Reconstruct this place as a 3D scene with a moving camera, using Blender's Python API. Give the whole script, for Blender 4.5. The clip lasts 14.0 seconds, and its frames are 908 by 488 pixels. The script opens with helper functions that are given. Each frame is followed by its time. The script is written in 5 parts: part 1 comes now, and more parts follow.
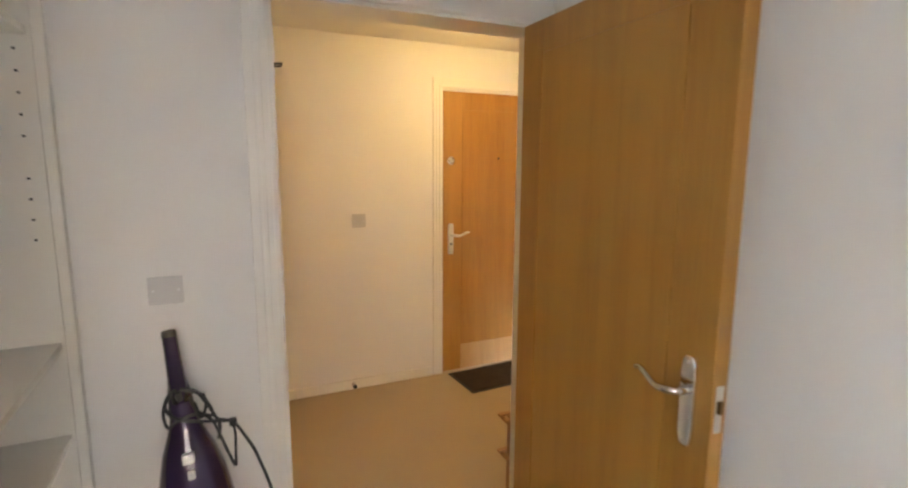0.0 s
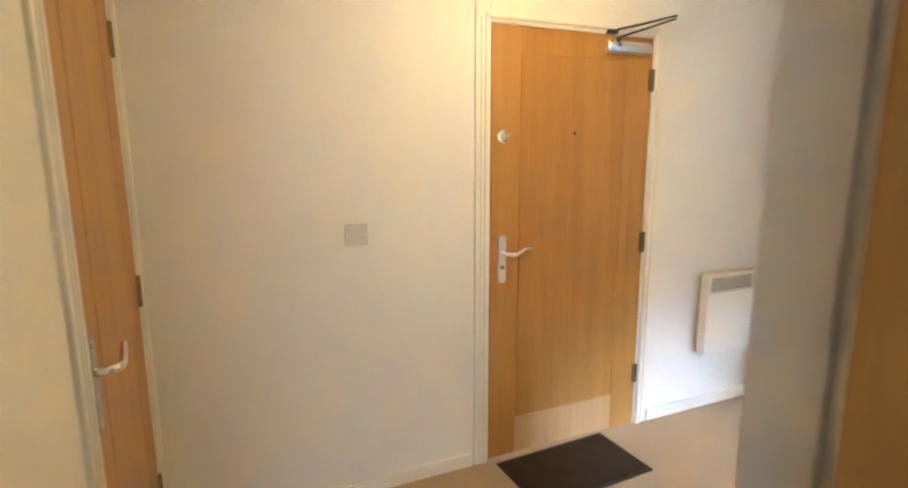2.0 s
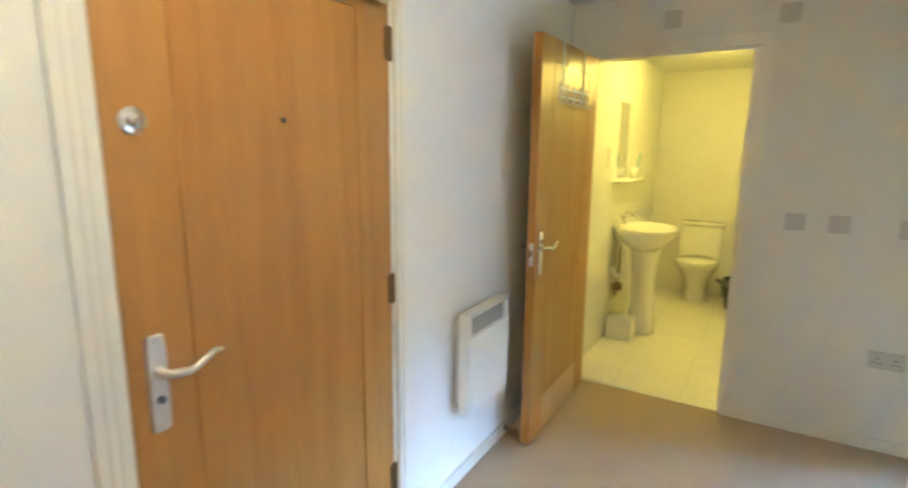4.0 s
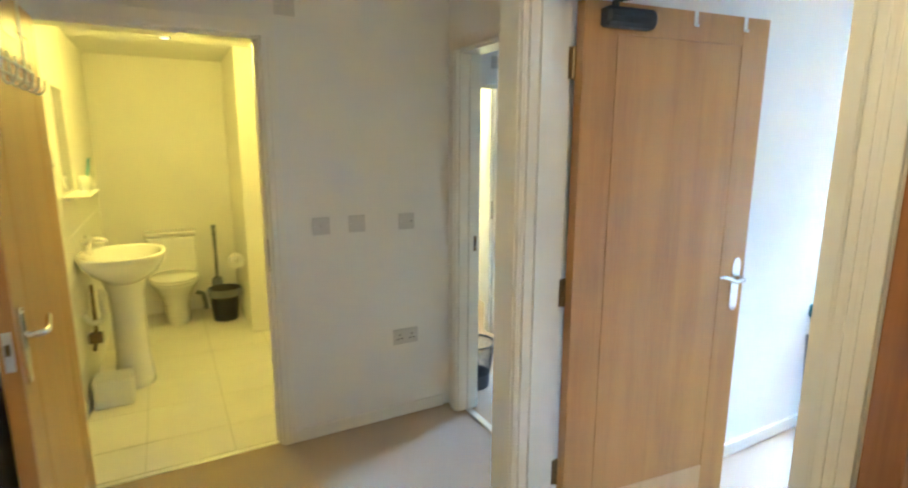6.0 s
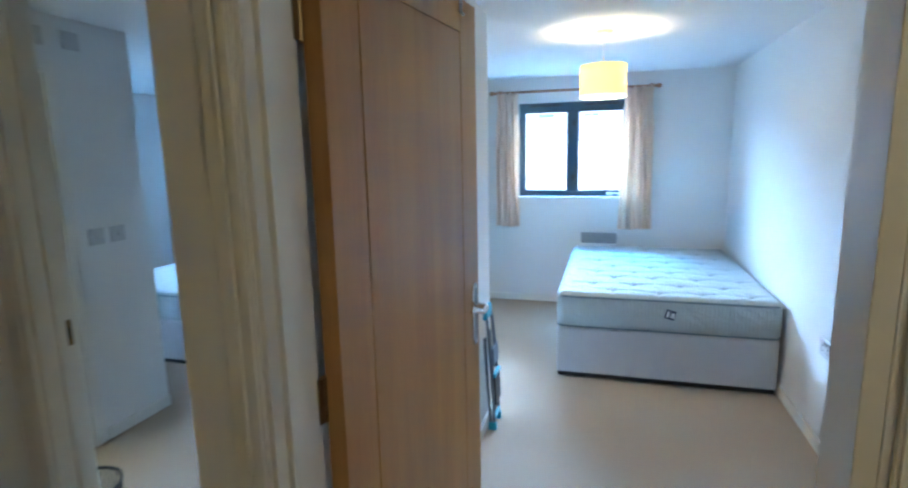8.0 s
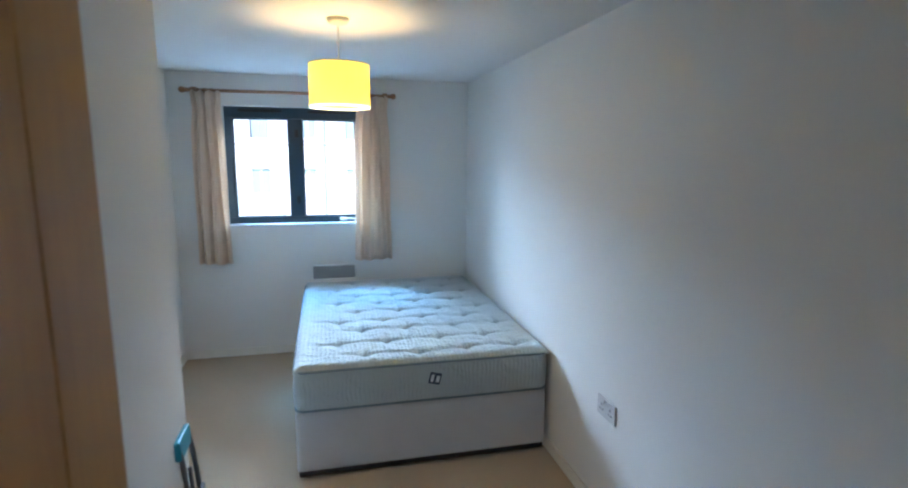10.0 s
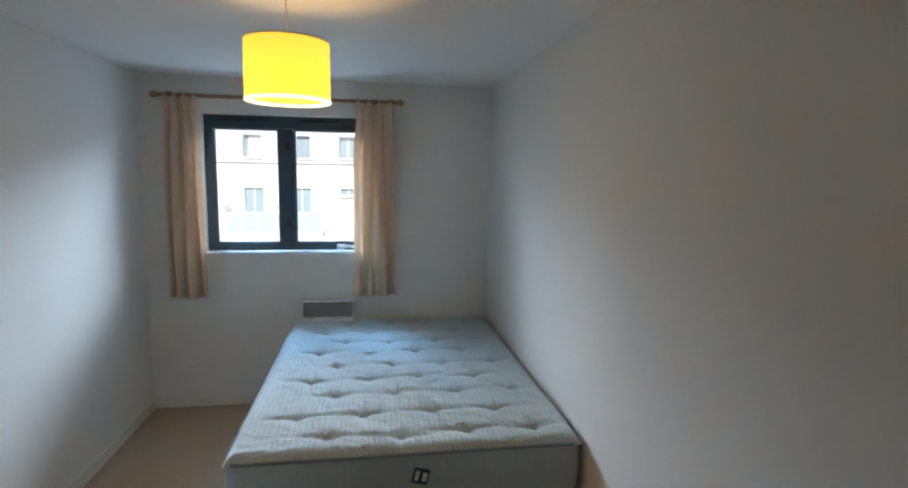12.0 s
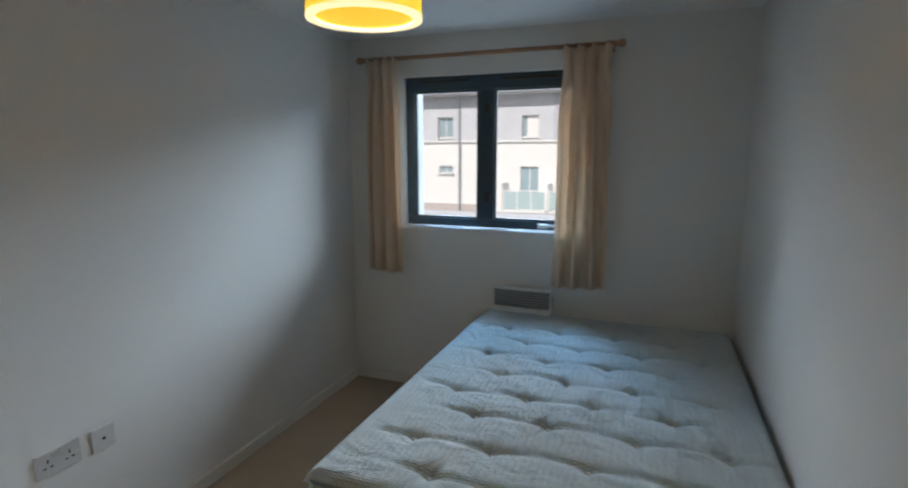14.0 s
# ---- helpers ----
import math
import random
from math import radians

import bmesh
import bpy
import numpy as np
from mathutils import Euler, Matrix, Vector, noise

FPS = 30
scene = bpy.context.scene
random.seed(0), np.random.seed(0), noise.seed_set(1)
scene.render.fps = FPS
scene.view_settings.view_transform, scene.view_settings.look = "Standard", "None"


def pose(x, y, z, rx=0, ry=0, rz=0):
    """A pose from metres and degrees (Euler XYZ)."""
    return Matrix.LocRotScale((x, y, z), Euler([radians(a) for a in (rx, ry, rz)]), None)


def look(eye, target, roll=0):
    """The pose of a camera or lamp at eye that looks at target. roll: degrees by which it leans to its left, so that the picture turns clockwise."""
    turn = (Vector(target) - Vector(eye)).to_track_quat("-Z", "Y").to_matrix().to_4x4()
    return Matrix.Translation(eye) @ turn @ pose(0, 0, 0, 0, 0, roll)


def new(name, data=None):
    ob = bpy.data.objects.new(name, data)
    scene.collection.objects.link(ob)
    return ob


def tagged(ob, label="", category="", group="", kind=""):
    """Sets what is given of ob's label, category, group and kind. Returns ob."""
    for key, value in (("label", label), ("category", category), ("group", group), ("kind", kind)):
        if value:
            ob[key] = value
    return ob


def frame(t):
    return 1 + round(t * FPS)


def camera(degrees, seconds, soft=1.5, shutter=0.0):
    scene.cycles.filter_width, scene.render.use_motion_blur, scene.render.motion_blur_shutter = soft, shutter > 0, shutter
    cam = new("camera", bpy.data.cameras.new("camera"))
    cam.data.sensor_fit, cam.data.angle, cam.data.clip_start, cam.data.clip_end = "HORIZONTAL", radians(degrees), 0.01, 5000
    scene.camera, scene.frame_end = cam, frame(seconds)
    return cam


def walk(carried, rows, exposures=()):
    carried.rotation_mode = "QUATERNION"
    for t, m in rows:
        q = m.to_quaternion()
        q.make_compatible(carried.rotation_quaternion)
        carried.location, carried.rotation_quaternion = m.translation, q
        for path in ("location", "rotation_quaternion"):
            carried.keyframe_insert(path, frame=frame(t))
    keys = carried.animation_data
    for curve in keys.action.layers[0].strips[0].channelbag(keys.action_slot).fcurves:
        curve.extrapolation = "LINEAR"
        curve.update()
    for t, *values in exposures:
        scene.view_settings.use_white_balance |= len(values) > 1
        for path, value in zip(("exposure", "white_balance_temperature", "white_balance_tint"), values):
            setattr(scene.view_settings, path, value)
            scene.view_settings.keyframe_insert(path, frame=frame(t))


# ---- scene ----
cam = camera(81.3, 14.0, soft=2.1, shutter=0.4)

PATH = [
    (0, (3.08, -0.528, 1.536), (1.293, 0.314, 1.227), 0.3),
    (0.5, (2.756, -0.399, 1.507), (0.969, 0.444, 1.2), -0.0),
    (0.8, (2.592, -0.291, 1.521), (0.777, 0.488, 1.204), 0.4),
    (1, (2.442, -0.246, 1.498), (0.615, 0.501, 1.179), 0.4),
    (1.2, (2.302, -0.22, 1.496), (0.471, 0.516, 1.171), 0.1),
    (1.5, (2.105, -0.168, 1.499), (0.274, 0.565, 1.172), -0.2),
    (1.8, (1.92, -0.131, 1.476), (0.107, 0.642, 1.138), -0.3),
    (2.2, (1.646, -0.06, 1.493), (-0.155, 0.73, 1.13), -0.1),
    (4.3, (0.69, 0.532, 1.5), (-0.039, 2.359, 1.134), 0.8),
    (4.5, (0.623, 0.582, 1.508), (0.1, 2.477, 1.142), 1.0),
    (5, (0.404, 0.678, 1.504), (0.564, 2.639, 1.146), -0.2),
    (5.5, (0.308, 0.83, 1.531), (0.922, 2.692, 1.135), 0.5),
    (6, (0.248, 1.027, 1.541), (1.19, 2.751, 1.165), 0.2),
    (6.5, (0.205, 1.263, 1.543), (1.462, 2.769, 1.155), 0.2),
    (7, (0.196, 1.496, 1.545), (1.74, 2.704, 1.146), -1.1),
    (7.5, (0.315, 1.665, 1.513), (2.06, 2.571, 1.149), -1.4),
    (8, (0.523, 1.864, 1.533), (2.415, 2.417, 1.194), -1.2),
    (8.2, (0.592, 1.922, 1.55), (2.521, 2.32, 1.201), -0.8),
    (8.5, (0.719, 2.0, 1.56), (2.683, 2.133, 1.204), -0.4),
    (8.8, (0.899, 2.035, 1.571), (2.86, 1.907, 1.199), 0.3),
    (9, (0.966, 2.02, 1.605), (2.917, 1.799, 1.226), -0.1),
    (9.2, (1.058, 2.021, 1.626), (2.998, 1.72, 1.243), 0.2),
    (11.3, (1.958, 1.775, 1.651), (3.862, 1.24, 1.354), 0.2),
    (11.5, (2.014, 1.729, 1.655), (3.94, 1.263, 1.386), 0.5),
    (12, (2.142, 1.643, 1.616), (4.101, 1.332, 1.362), 0.9),
    (12.5, (2.326, 1.532, 1.589), (4.304, 1.39, 1.333), 0.5),
    (13, (2.49, 1.44, 1.561), (4.471, 1.491, 1.289), -0.3),
    (13.5, (2.672, 1.322, 1.555), (4.606, 1.711, 1.227), -0.9),
    (14, (2.829, 1.239, 1.535), (4.673, 1.937, 1.199), 0.0),
]
walk(cam, [(t, look(eye, target, roll)) for t, eye, target, roll in PATH],
     exposures=[(0, 3.05, 7900, 22), (0.5, 3.32, 7300, 21), (1.3, 3.3, 7500, 20), (2.2, 3.33, 5700, 15), (4.3, 3.3, 4900, 9), (5.0, 3.36, 4750, 9), (6.0, 3.27, 4900, 8), (7.0, 2.62, 4750, 8), (7.5, 2.15, 4650, 8),
                (8.5, 1.48, 4900, 8), (9.2, 1.26, 5100, 9), (11.3, 0.26, 6500, 14), (12.5, 0.0, 6800, 16), (14.0, -0.57, 6900, 15)])

# ---- world, sun and lamps ----
world = bpy.data.worlds.new("sky")
scene.world = world
world.use_nodes = True
wn = world.node_tree.nodes
sky = wn.new("ShaderNodeTexSky")
sky.sky_type = 'NISHITA'
sky.sun_disc = False
sky.sun_elevation = radians(42)
sky.sun_rotation = radians(255)
world.node_tree.links.new(sky.outputs[0], wn["Background"].inputs[0])
wn["Background"].inputs[1].default_value = 0.15


def lamp(name, kind, m, power, colour, size=0.1, size_y=None, angle=None):
    data = bpy.data.lights.new(name, kind)
    data.energy = power
    data.color = colour
    if kind == 'AREA':
        data.shape, data.size, data.size_y = 'RECTANGLE', size, size_y or size
    elif kind == 'SUN':
        data.angle = angle
    else:
        data.shadow_soft_size = size
    ob = new(name, data)
    ob.matrix_world = m
    return ob


WARM = (1.0, 0.66, 0.30)
lamp("sun", 'SUN', look((0, 0, 10), (7, -2.0, 3.5)), 4.8, (1.0, 0.98, 0.95), angle=radians(0.5))
lamp("bedroom_window_horizon_light", 'AREA', look((12.0, 2.1, 4.2), (5.9, 2.2, 1.7)), 6000, (0.59, 0.80, 1.0), 30.0, 2.5)
lamp("bedroom_window_skylight", 'AREA', look((9.2, 4.9, 6.0), (5.5, 1.9, 1.1)), 1400, (0.24, 0.58, 1.0), 3.4, 2.6)
lamp("shelf_room_window_skylight", 'AREA', look((4.36, -0.7, 1.45), (1.0, -0.2, 1.1)), 0.76, (0.86, 0.93, 1.0), 0.9, 1.0)
lamp("hall_lamp_glow", 'POINT', pose(0.5, 1.05, 2.12), 2.0, (1.0, 0.74, 0.32), 0.09)
lamp("bathroom_lamp_glow", 'POINT', pose(0.45, 4.7, 2.06), 3.8, (1.0, 0.68, 0.085), 0.14)
lamp("ensuite_lamp_glow", 'POINT', pose(2.25, 5.4, 2.0), 5.0, (1.0, 0.80, 0.28), 0.10)
lamp("pendant_bulb_glow", 'POINT', pose(4.0, 1.91, 1.955), 5.2, WARM, 0.035)


# ---- materials ----
def material(name, colour, rough=0.5, metal=0.0, vary=0.12, scale=6.0, grain=90.0, bump=0.06, grain_vary=0.05, spec=0.5,
             emit=None, emit_power=0.0, sheen=0.0, transmit=0.0, coat=0.0):
    m = bpy.data.materials.new(name)
    m.use_nodes = True
    nt = m.node_tree
    b = nt.nodes["Principled BSDF"]
    n1 = nt.nodes.new("ShaderNodeTexNoise")
    n1.inputs["Scale"].default_value, n1.inputs["Detail"].default_value = scale, 4
    n2 = nt.nodes.new("ShaderNodeTexNoise")
    n2.inputs["Scale"].default_value, n2.inputs["Detail"].default_value = grain, 3
    geo = nt.nodes.new("ShaderNodeNewGeometry")
    nt.links.new(geo.outputs["Position"], n1.inputs["Vector"])
    nt.links.new(geo.outputs["Position"], n2.inputs["Vector"])
    mix = nt.nodes.new("ShaderNodeMix")
    mix.data_type = 'RGBA'
    mix.inputs[6].default_value = (*[c * (1 - vary) for c in colour], 1)
    mix.inputs[7].default_value = (*[min(1, c * (1 + vary)) for c in colour], 1)
    add = nt.nodes.new("ShaderNodeMath")
    add.operation = 'MULTIPLY_ADD'
    nt.links.new(n2.outputs[0], add.inputs[0])
    add.inputs[1].default_value = grain_vary * 4
    nt.links.new(n1.outputs[0], add.inputs[2])
    nt.links.new(add.outputs[0], mix.inputs[0])
    nt.links.new(mix.outputs[2], b.inputs["Base Color"])
    b.inputs["Roughness"].default_value = rough
    b.inputs["Metallic"].default_value = metal
    b.inputs["Specular IOR Level"].default_value = spec
    b.inputs["Transmission Weight"].default_value = transmit
    b.inputs["Coat Weight"].default_value = coat
    b.inputs["Sheen Weight"].default_value = sheen
    if bump:
        bp = nt.nodes.new("ShaderNodeBump")
        bp.inputs["Strength"].default_value = bump
        bp.inputs["Distance"].default_value = 0.01
        nt.links.new(n2.outputs[0], bp.inputs["Height"])
        nt.links.new(bp.outputs[0], b.inputs["Normal"])
    if emit:
        b.inputs["Emission Color"].default_value = (*emit, 1)
        b.inputs["Emission Strength"].default_value = emit_power
    return m


def wood(name, colour, dark, rough=0.45, along=(14.0, 14.0, 0.9), coat=0.32):
    """Veneer whose grain runs along the object's own z."""
    m = bpy.data.materials.new(name)
    m.use_nodes = True
    nt = m.node_tree
    b = nt.nodes["Principled BSDF"]
    co = nt.nodes.new("ShaderNodeTexCoord")
    mp = nt.nodes.new("ShaderNodeMapping")
    mp.inputs["Scale"].default_value = along
    nt.links.new(co.outputs["Object"], mp.inputs[0])
    n1 = nt.nodes.new("ShaderNodeTexNoise")
    n1.inputs["Scale"].default_value, n1.inputs["Detail"].default_value, n1.inputs["Distortion"].default_value = 1.0, 6, 0.6
    n2 = nt.nodes.new("ShaderNodeTexNoise")
    n2.inputs["Scale"].default_value, n2.inputs["Detail"].default_value = 9.0, 5
    nt.links.new(mp.outputs[0], n1.inputs["Vector"])
    nt.links.new(mp.outputs[0], n2.inputs["Vector"])
    info = nt.nodes.new("ShaderNodeObjectInfo")
    s1 = nt.nodes.new("ShaderNodeMath")
    s1.operation = 'MULTIPLY_ADD'
    nt.links.new(n2.outputs[0], s1.inputs[0])
    s1.inputs[1].default_value = 0.45
    nt.links.new(n1.outputs[0], s1.inputs[2])
    s2 = nt.nodes.new("ShaderNodeMath")
    s2.operation = 'MULTIPLY_ADD'
    nt.links.new(info.outputs["Random"], s2.inputs[0])
    s2.inputs[1].default_value = 0.22
    nt.links.new(s1.outputs[0], s2.inputs[2])
    ramp = nt.nodes.new("ShaderNodeValToRGB")
    ramp.color_ramp.elements[0].position, ramp.color_ramp.elements[0].color = 0.45, (*dark, 1)
    ramp.color_ramp.elements[1].position, ramp.color_ramp.elements[1].color = 1.1 - 0.15, (*colour, 1)
    nt.links.new(s2.outputs[0], ramp.inputs[0])
    nt.links.new(ramp.outputs[0], b.inputs["Base Color"])
    b.inputs["Roughness"].default_value = rough
    b.inputs["Coat Weight"].default_value = coat
    b.inputs["Coat Roughness"].default_value = 0.38
    bp = nt.nodes.new("ShaderNodeBump")
    bp.inputs["Strength"].default_value, bp.inputs["Distance"].default_value = 0.05, 0.004
    nt.links.new(n2.outputs[0], bp.inputs["Height"])
    nt.links.new(bp.outputs[0], b.inputs["Normal"])
    return m


M_WALL = material("wall_emulsion", (0.80, 0.78, 0.74), 0.75, vary=0.03, scale=1.7, grain=160, bump=0.05, grain_vary=0.01, spec=0.25)
M_CEIL = material("ceiling_emulsion", (0.82, 0.81, 0.79), 0.9, vary=0.02, scale=1.2, grain=140, bump=0.04, grain_vary=0.01, spec=0.15)
M_GLOSS = material("white_gloss_paint", (0.80, 0.77, 0.70), 0.28, vary=0.03, scale=5, grain=60, bump=0.03, grain_vary=0.01)
M_FLOOR = material("cream_carpet", (0.455, 0.355, 0.25), 0.9, vary=0.08, scale=2.3, grain=420, bump=0.35, grain_vary=0.08, spec=0.15, sheen=0.1)
M_WOOD = wood("oak_veneer", (0.465, 0.224, 0.043), (0.355, 0.152, 0.026))
M_WOOD_EDGE = wood("oak_lipping", (0.60, 0.38, 0.19), (0.50, 0.29, 0.13))
M_DARKWOOD = wood("brown_varnished_pine", (0.34, 0.15, 0.05), (0.20, 0.08, 0.025), 0.35)
M_POLE = wood("pole_pine", (0.42, 0.22, 0.10), (0.28, 0.13, 0.05), 0.4, (3, 3, 3))
M_CHROME = material("polished_chrome", (0.76, 0.75, 0.73), 0.09, 1.0, vary=0.04, scale=20, bump=0)
M_SATIN = material("satin_silver", (0.76, 0.75, 0.74), 0.30, 1.0, vary=0.05, scale=18, bump=0.02)
M_BRASS = material("worn_brass", (0.22, 0.16, 0.09), 0.35, 1.0, vary=0.2, scale=40, bump=0.02)
M_BLACK = material("black_plastic", (0.02, 0.02, 0.022), 0.45, vary=0.2, scale=20, bump=0.03)
M_PLASTIC = material("white_switch_plastic", (0.58, 0.56, 0.53), 0.35, vary=0.02, scale=12, bump=0.01)
M_HEATER = material("heater_enamel", (0.82, 0.82, 0.80), 0.35, vary=0.02, scale=8, bump=0.02)
M_LOUVRE = material("grey_louvre_enamel", (0.50, 0.50, 0.49), 0.45, vary=0.05, scale=20, bump=0.02)
M_GRILLE = material("heater_grille_shadow", (0.26, 0.26, 0.26), 0.6, vary=0.1, scale=20, bump=0.02)
M_MAT = material("charcoal_doormat", (0.055, 0.04, 0.033), 0.95, vary=0.25, scale=14, grain=700, bump=0.6, grain_vary=0.12, spec=0.1)
M_RUBBER = material("mat_rubber_edge", (0.03, 0.025, 0.022), 0.7, vary=0.1, scale=20, bump=0.04)
M_CERAMIC = material("white_ceramic", (0.84, 0.83, 0.80), 0.12, vary=0.02, scale=6, bump=0, coat=0.4)
M_TILE = material("cream_floor_tile", (0.76, 0.73, 0.66), 0.28, vary=0.06, scale=5, grain=60, bump=0.03)
M_GROUT = material("tile_grout", (0.56, 0.53, 0.46), 0.9, vary=0.15, scale=20, grain=200, bump=0.1)
M_WTILE = material("bathroom_wall_tile", (0.80, 0.78, 0.72), 0.5, vary=0.03, scale=3, grain=30, bump=0.01)
M_FRAME = material("grey_window_aluminium", (0.030, 0.058, 0.080), 0.35, 0.0, vary=0.08, scale=10, bump=0.02)
M_SILL = material("white_window_sill", (0.78, 0.79, 0.80), 0.25, vary=0.03, scale=6, bump=0.01)
M_MIRROR = material("mirror_silver", (0.93, 0.94, 0.94), 0.01, 1.0, vary=0.0, scale=2, bump=0)
M_PURPLE = material("dark_purple_plastic", (0.035, 0.018, 0.055), 0.18, vary=0.15, scale=8, bump=0.01, coat=0.5)
M_CLEAR = material("smoked_clear_plastic", (0.25, 0.24, 0.28), 0.08, vary=0.05, scale=8, bump=0, transmit=0.6)
M_TEAL = material("teal_plastic", (0.03, 0.30, 0.42), 0.35, vary=0.08, scale=12, bump=0.02)
M_GREY = material("grey_painted_steel", (0.16, 0.17, 0.19), 0.4, vary=0.1, scale=15, bump=0.02)
M_DIVAN = material("divan_grey_fabric", (0.58, 0.57, 0.57), 0.95, vary=0.06, scale=7, grain=500, bump=0.25, grain_vary=0.06, spec=0.1, sheen=0.2)
M_PIPING = material("mattress_piping", (0.20, 0.25, 0.28), 0.85, vary=0.1, scale=60, grain=400, bump=0.2)
M_LABEL = material("woven_label_dark", (0.03, 0.05, 0.09), 0.8, vary=0.1, scale=40, bump=0.1)
M_LABEL2 = material("woven_label_light", (0.75, 0.77, 0.78), 0.8, vary=0.05, scale=40, bump=0.1)
M_BUTTON = material("tufting_thread", (0.60, 0.58, 0.52), 0.9, vary=0.1, scale=60, bump=0.1)
M_MESHBIN = material("black_wire_mesh", (0.03, 0.03, 0.035), 0.4, 0.6, vary=0.1, scale=60, bump=0.05)
M_CARD = material("paper_white", (0.78, 0.78, 0.76), 0.8, vary=0.03, scale=20, bump=0.02)
M_RENDER = material("white_render", (0.80, 0.79, 0.76), 0.85, vary=0.05, scale=0.6, grain=12, bump=0.03)
M_CLAD = material("pale_grey_cladding", (0.57, 0.58, 0.60), 0.8, vary=0.12, scale=1.4, grain=10, bump=0.05)
M_CLAD2 = material("grey_cladding", (0.50, 0.50, 0.54), 0.8, vary=0.1, scale=1.4, grain=10, bump=0.05)
M_BALCONY = material("pale_balcony_glass", (0.46, 0.58, 0.58), 0.1, vary=0.08, scale=1, bump=0)
M_ROOF = material("grey_metal_roof", (0.30, 0.32, 0.35), 0.5, vary=0.08, scale=0.8, bump=0.03)
M_PANE = material("far_window_glass", (0.30, 0.40, 0.44), 0.08, vary=0.2, scale=0.7, bump=0)
M_BRICK = material("pale_brown_brick", (0.52, 0.46, 0.42), 0.85, vary=0.15, scale=3, grain=14, bump=0.06)
M_GROUND = material("pale_paving", (0.35, 0.34, 0.32), 0.9, vary=0.12, scale=0.5, grain=9, bump=0.1)


def mattress_fabric():
    """Pale damask ticking with fine woven ribs."""
    m = material("damask_ticking", (0.46, 0.51, 0.51), 0.85, vary=0.05, scale=5, grain=260, bump=0.1, grain_vary=0.04, spec=0.2, sheen=0.2)
    nt = m.node_tree
    b = nt.nodes["Principled BSDF"]
    geo = nt.nodes.new("ShaderNodeNewGeometry")
    w = nt.nodes.new("ShaderNodeTexWave")
    w.wave_type, w.bands_direction = 'BANDS', 'X'
    w.inputs["Scale"].default_value, w.inputs["Distortion"].default_value = 32, 2.5
    w.inputs["Detail"].default_value, w.inputs["Detail Scale"].default_value = 2, 3
    v = nt.nodes.new("ShaderNodeTexWave")
    v.wave_type, v.bands_direction = 'BANDS', 'Y'
    v.inputs["Scale"].default_value, v.inputs["Distortion"].default_value = 14, 4
    mul = nt.nodes.new("ShaderNodeMath")
    mul.operation = 'MULTIPLY'
    for n in (w, v):
        nt.links.new(geo.outputs["Position"], n.inputs["Vector"])
    nt.links.new(w.outputs["Fac"], mul.inputs[0])
    nt.links.new(v.outputs["Fac"], mul.inputs[1])
    bp = nt.nodes.new("ShaderNodeBump")
    bp.inputs["Strength"].default_value, bp.inputs["Distance"].default_value = 0.5, 0.004
    nt.links.new(mul.outputs[0], bp.inputs["Height"])
    cr = nt.nodes.new("ShaderNodeTexNoise")
    cr.inputs["Scale"].default_value, cr.inputs["Detail"].default_value, cr.inputs["Distortion"].default_value = 5.5, 3, 1.2
    nt.links.new(geo.outputs["Position"], cr.inputs["Vector"])
    bq = nt.nodes.new("ShaderNodeBump")
    bq.inputs["Strength"].default_value, bq.inputs["Distance"].default_value = 0.45, 0.05
    nt.links.new(cr.outputs[0], bq.inputs["Height"])
    nt.links.new(bp.outputs[0], bq.inputs["Normal"])
    nt.links.new(bq.outputs[0], b.inputs["Normal"])
    return m


def curtain_fabric():
    m = material("cream_curtain_cotton", (0.80, 0.64, 0.50), 0.9, vary=0.05, scale=9, grain=380, bump=0.15, grain_vary=0.04, spec=0.1, sheen=0.2)
    nt = m.node_tree
    b = nt.nodes["Principled BSDF"]
    tr = nt.nodes.new("ShaderNodeBsdfTranslucent")
    tr.inputs[0].default_value = (0.86, 0.69, 0.53, 1)
    mx = nt.nodes.new("ShaderNodeMixShader")
    mx.inputs[0].default_value = 0.38
    nt.links.new(b.outputs[0], mx.inputs[1])
    nt.links.new(tr.outputs[0], mx.inputs[2])
    nt.links.new(mx.outputs[0], nt.nodes["Material Output"].inputs[0])
    return m


def shade_fabric():
    m = material("lit_shade_fabric", (0.85, 0.78, 0.55), 0.9, vary=0.03, scale=12, grain=300, bump=0.1, grain_vary=0.03, spec=0.1,
                 emit=(1.0, 0.76, 0.06), emit_power=0.9)
    nt = m.node_tree
    tr = nt.nodes.new("ShaderNodeBsdfTranslucent")
    tr.inputs[0].default_value = (0.95, 0.80, 0.40, 1)
    mx = nt.nodes.new("ShaderNodeMixShader")
    mx.inputs[0].default_value = 0.5
    nt.links.new(nt.nodes["Principled BSDF"].outputs[0], mx.inputs[1])
    nt.links.new(tr.outputs[0], mx.inputs[2])
    nt.links.new(mx.outputs[0], nt.nodes["Material Output"].inputs[0])
    return m


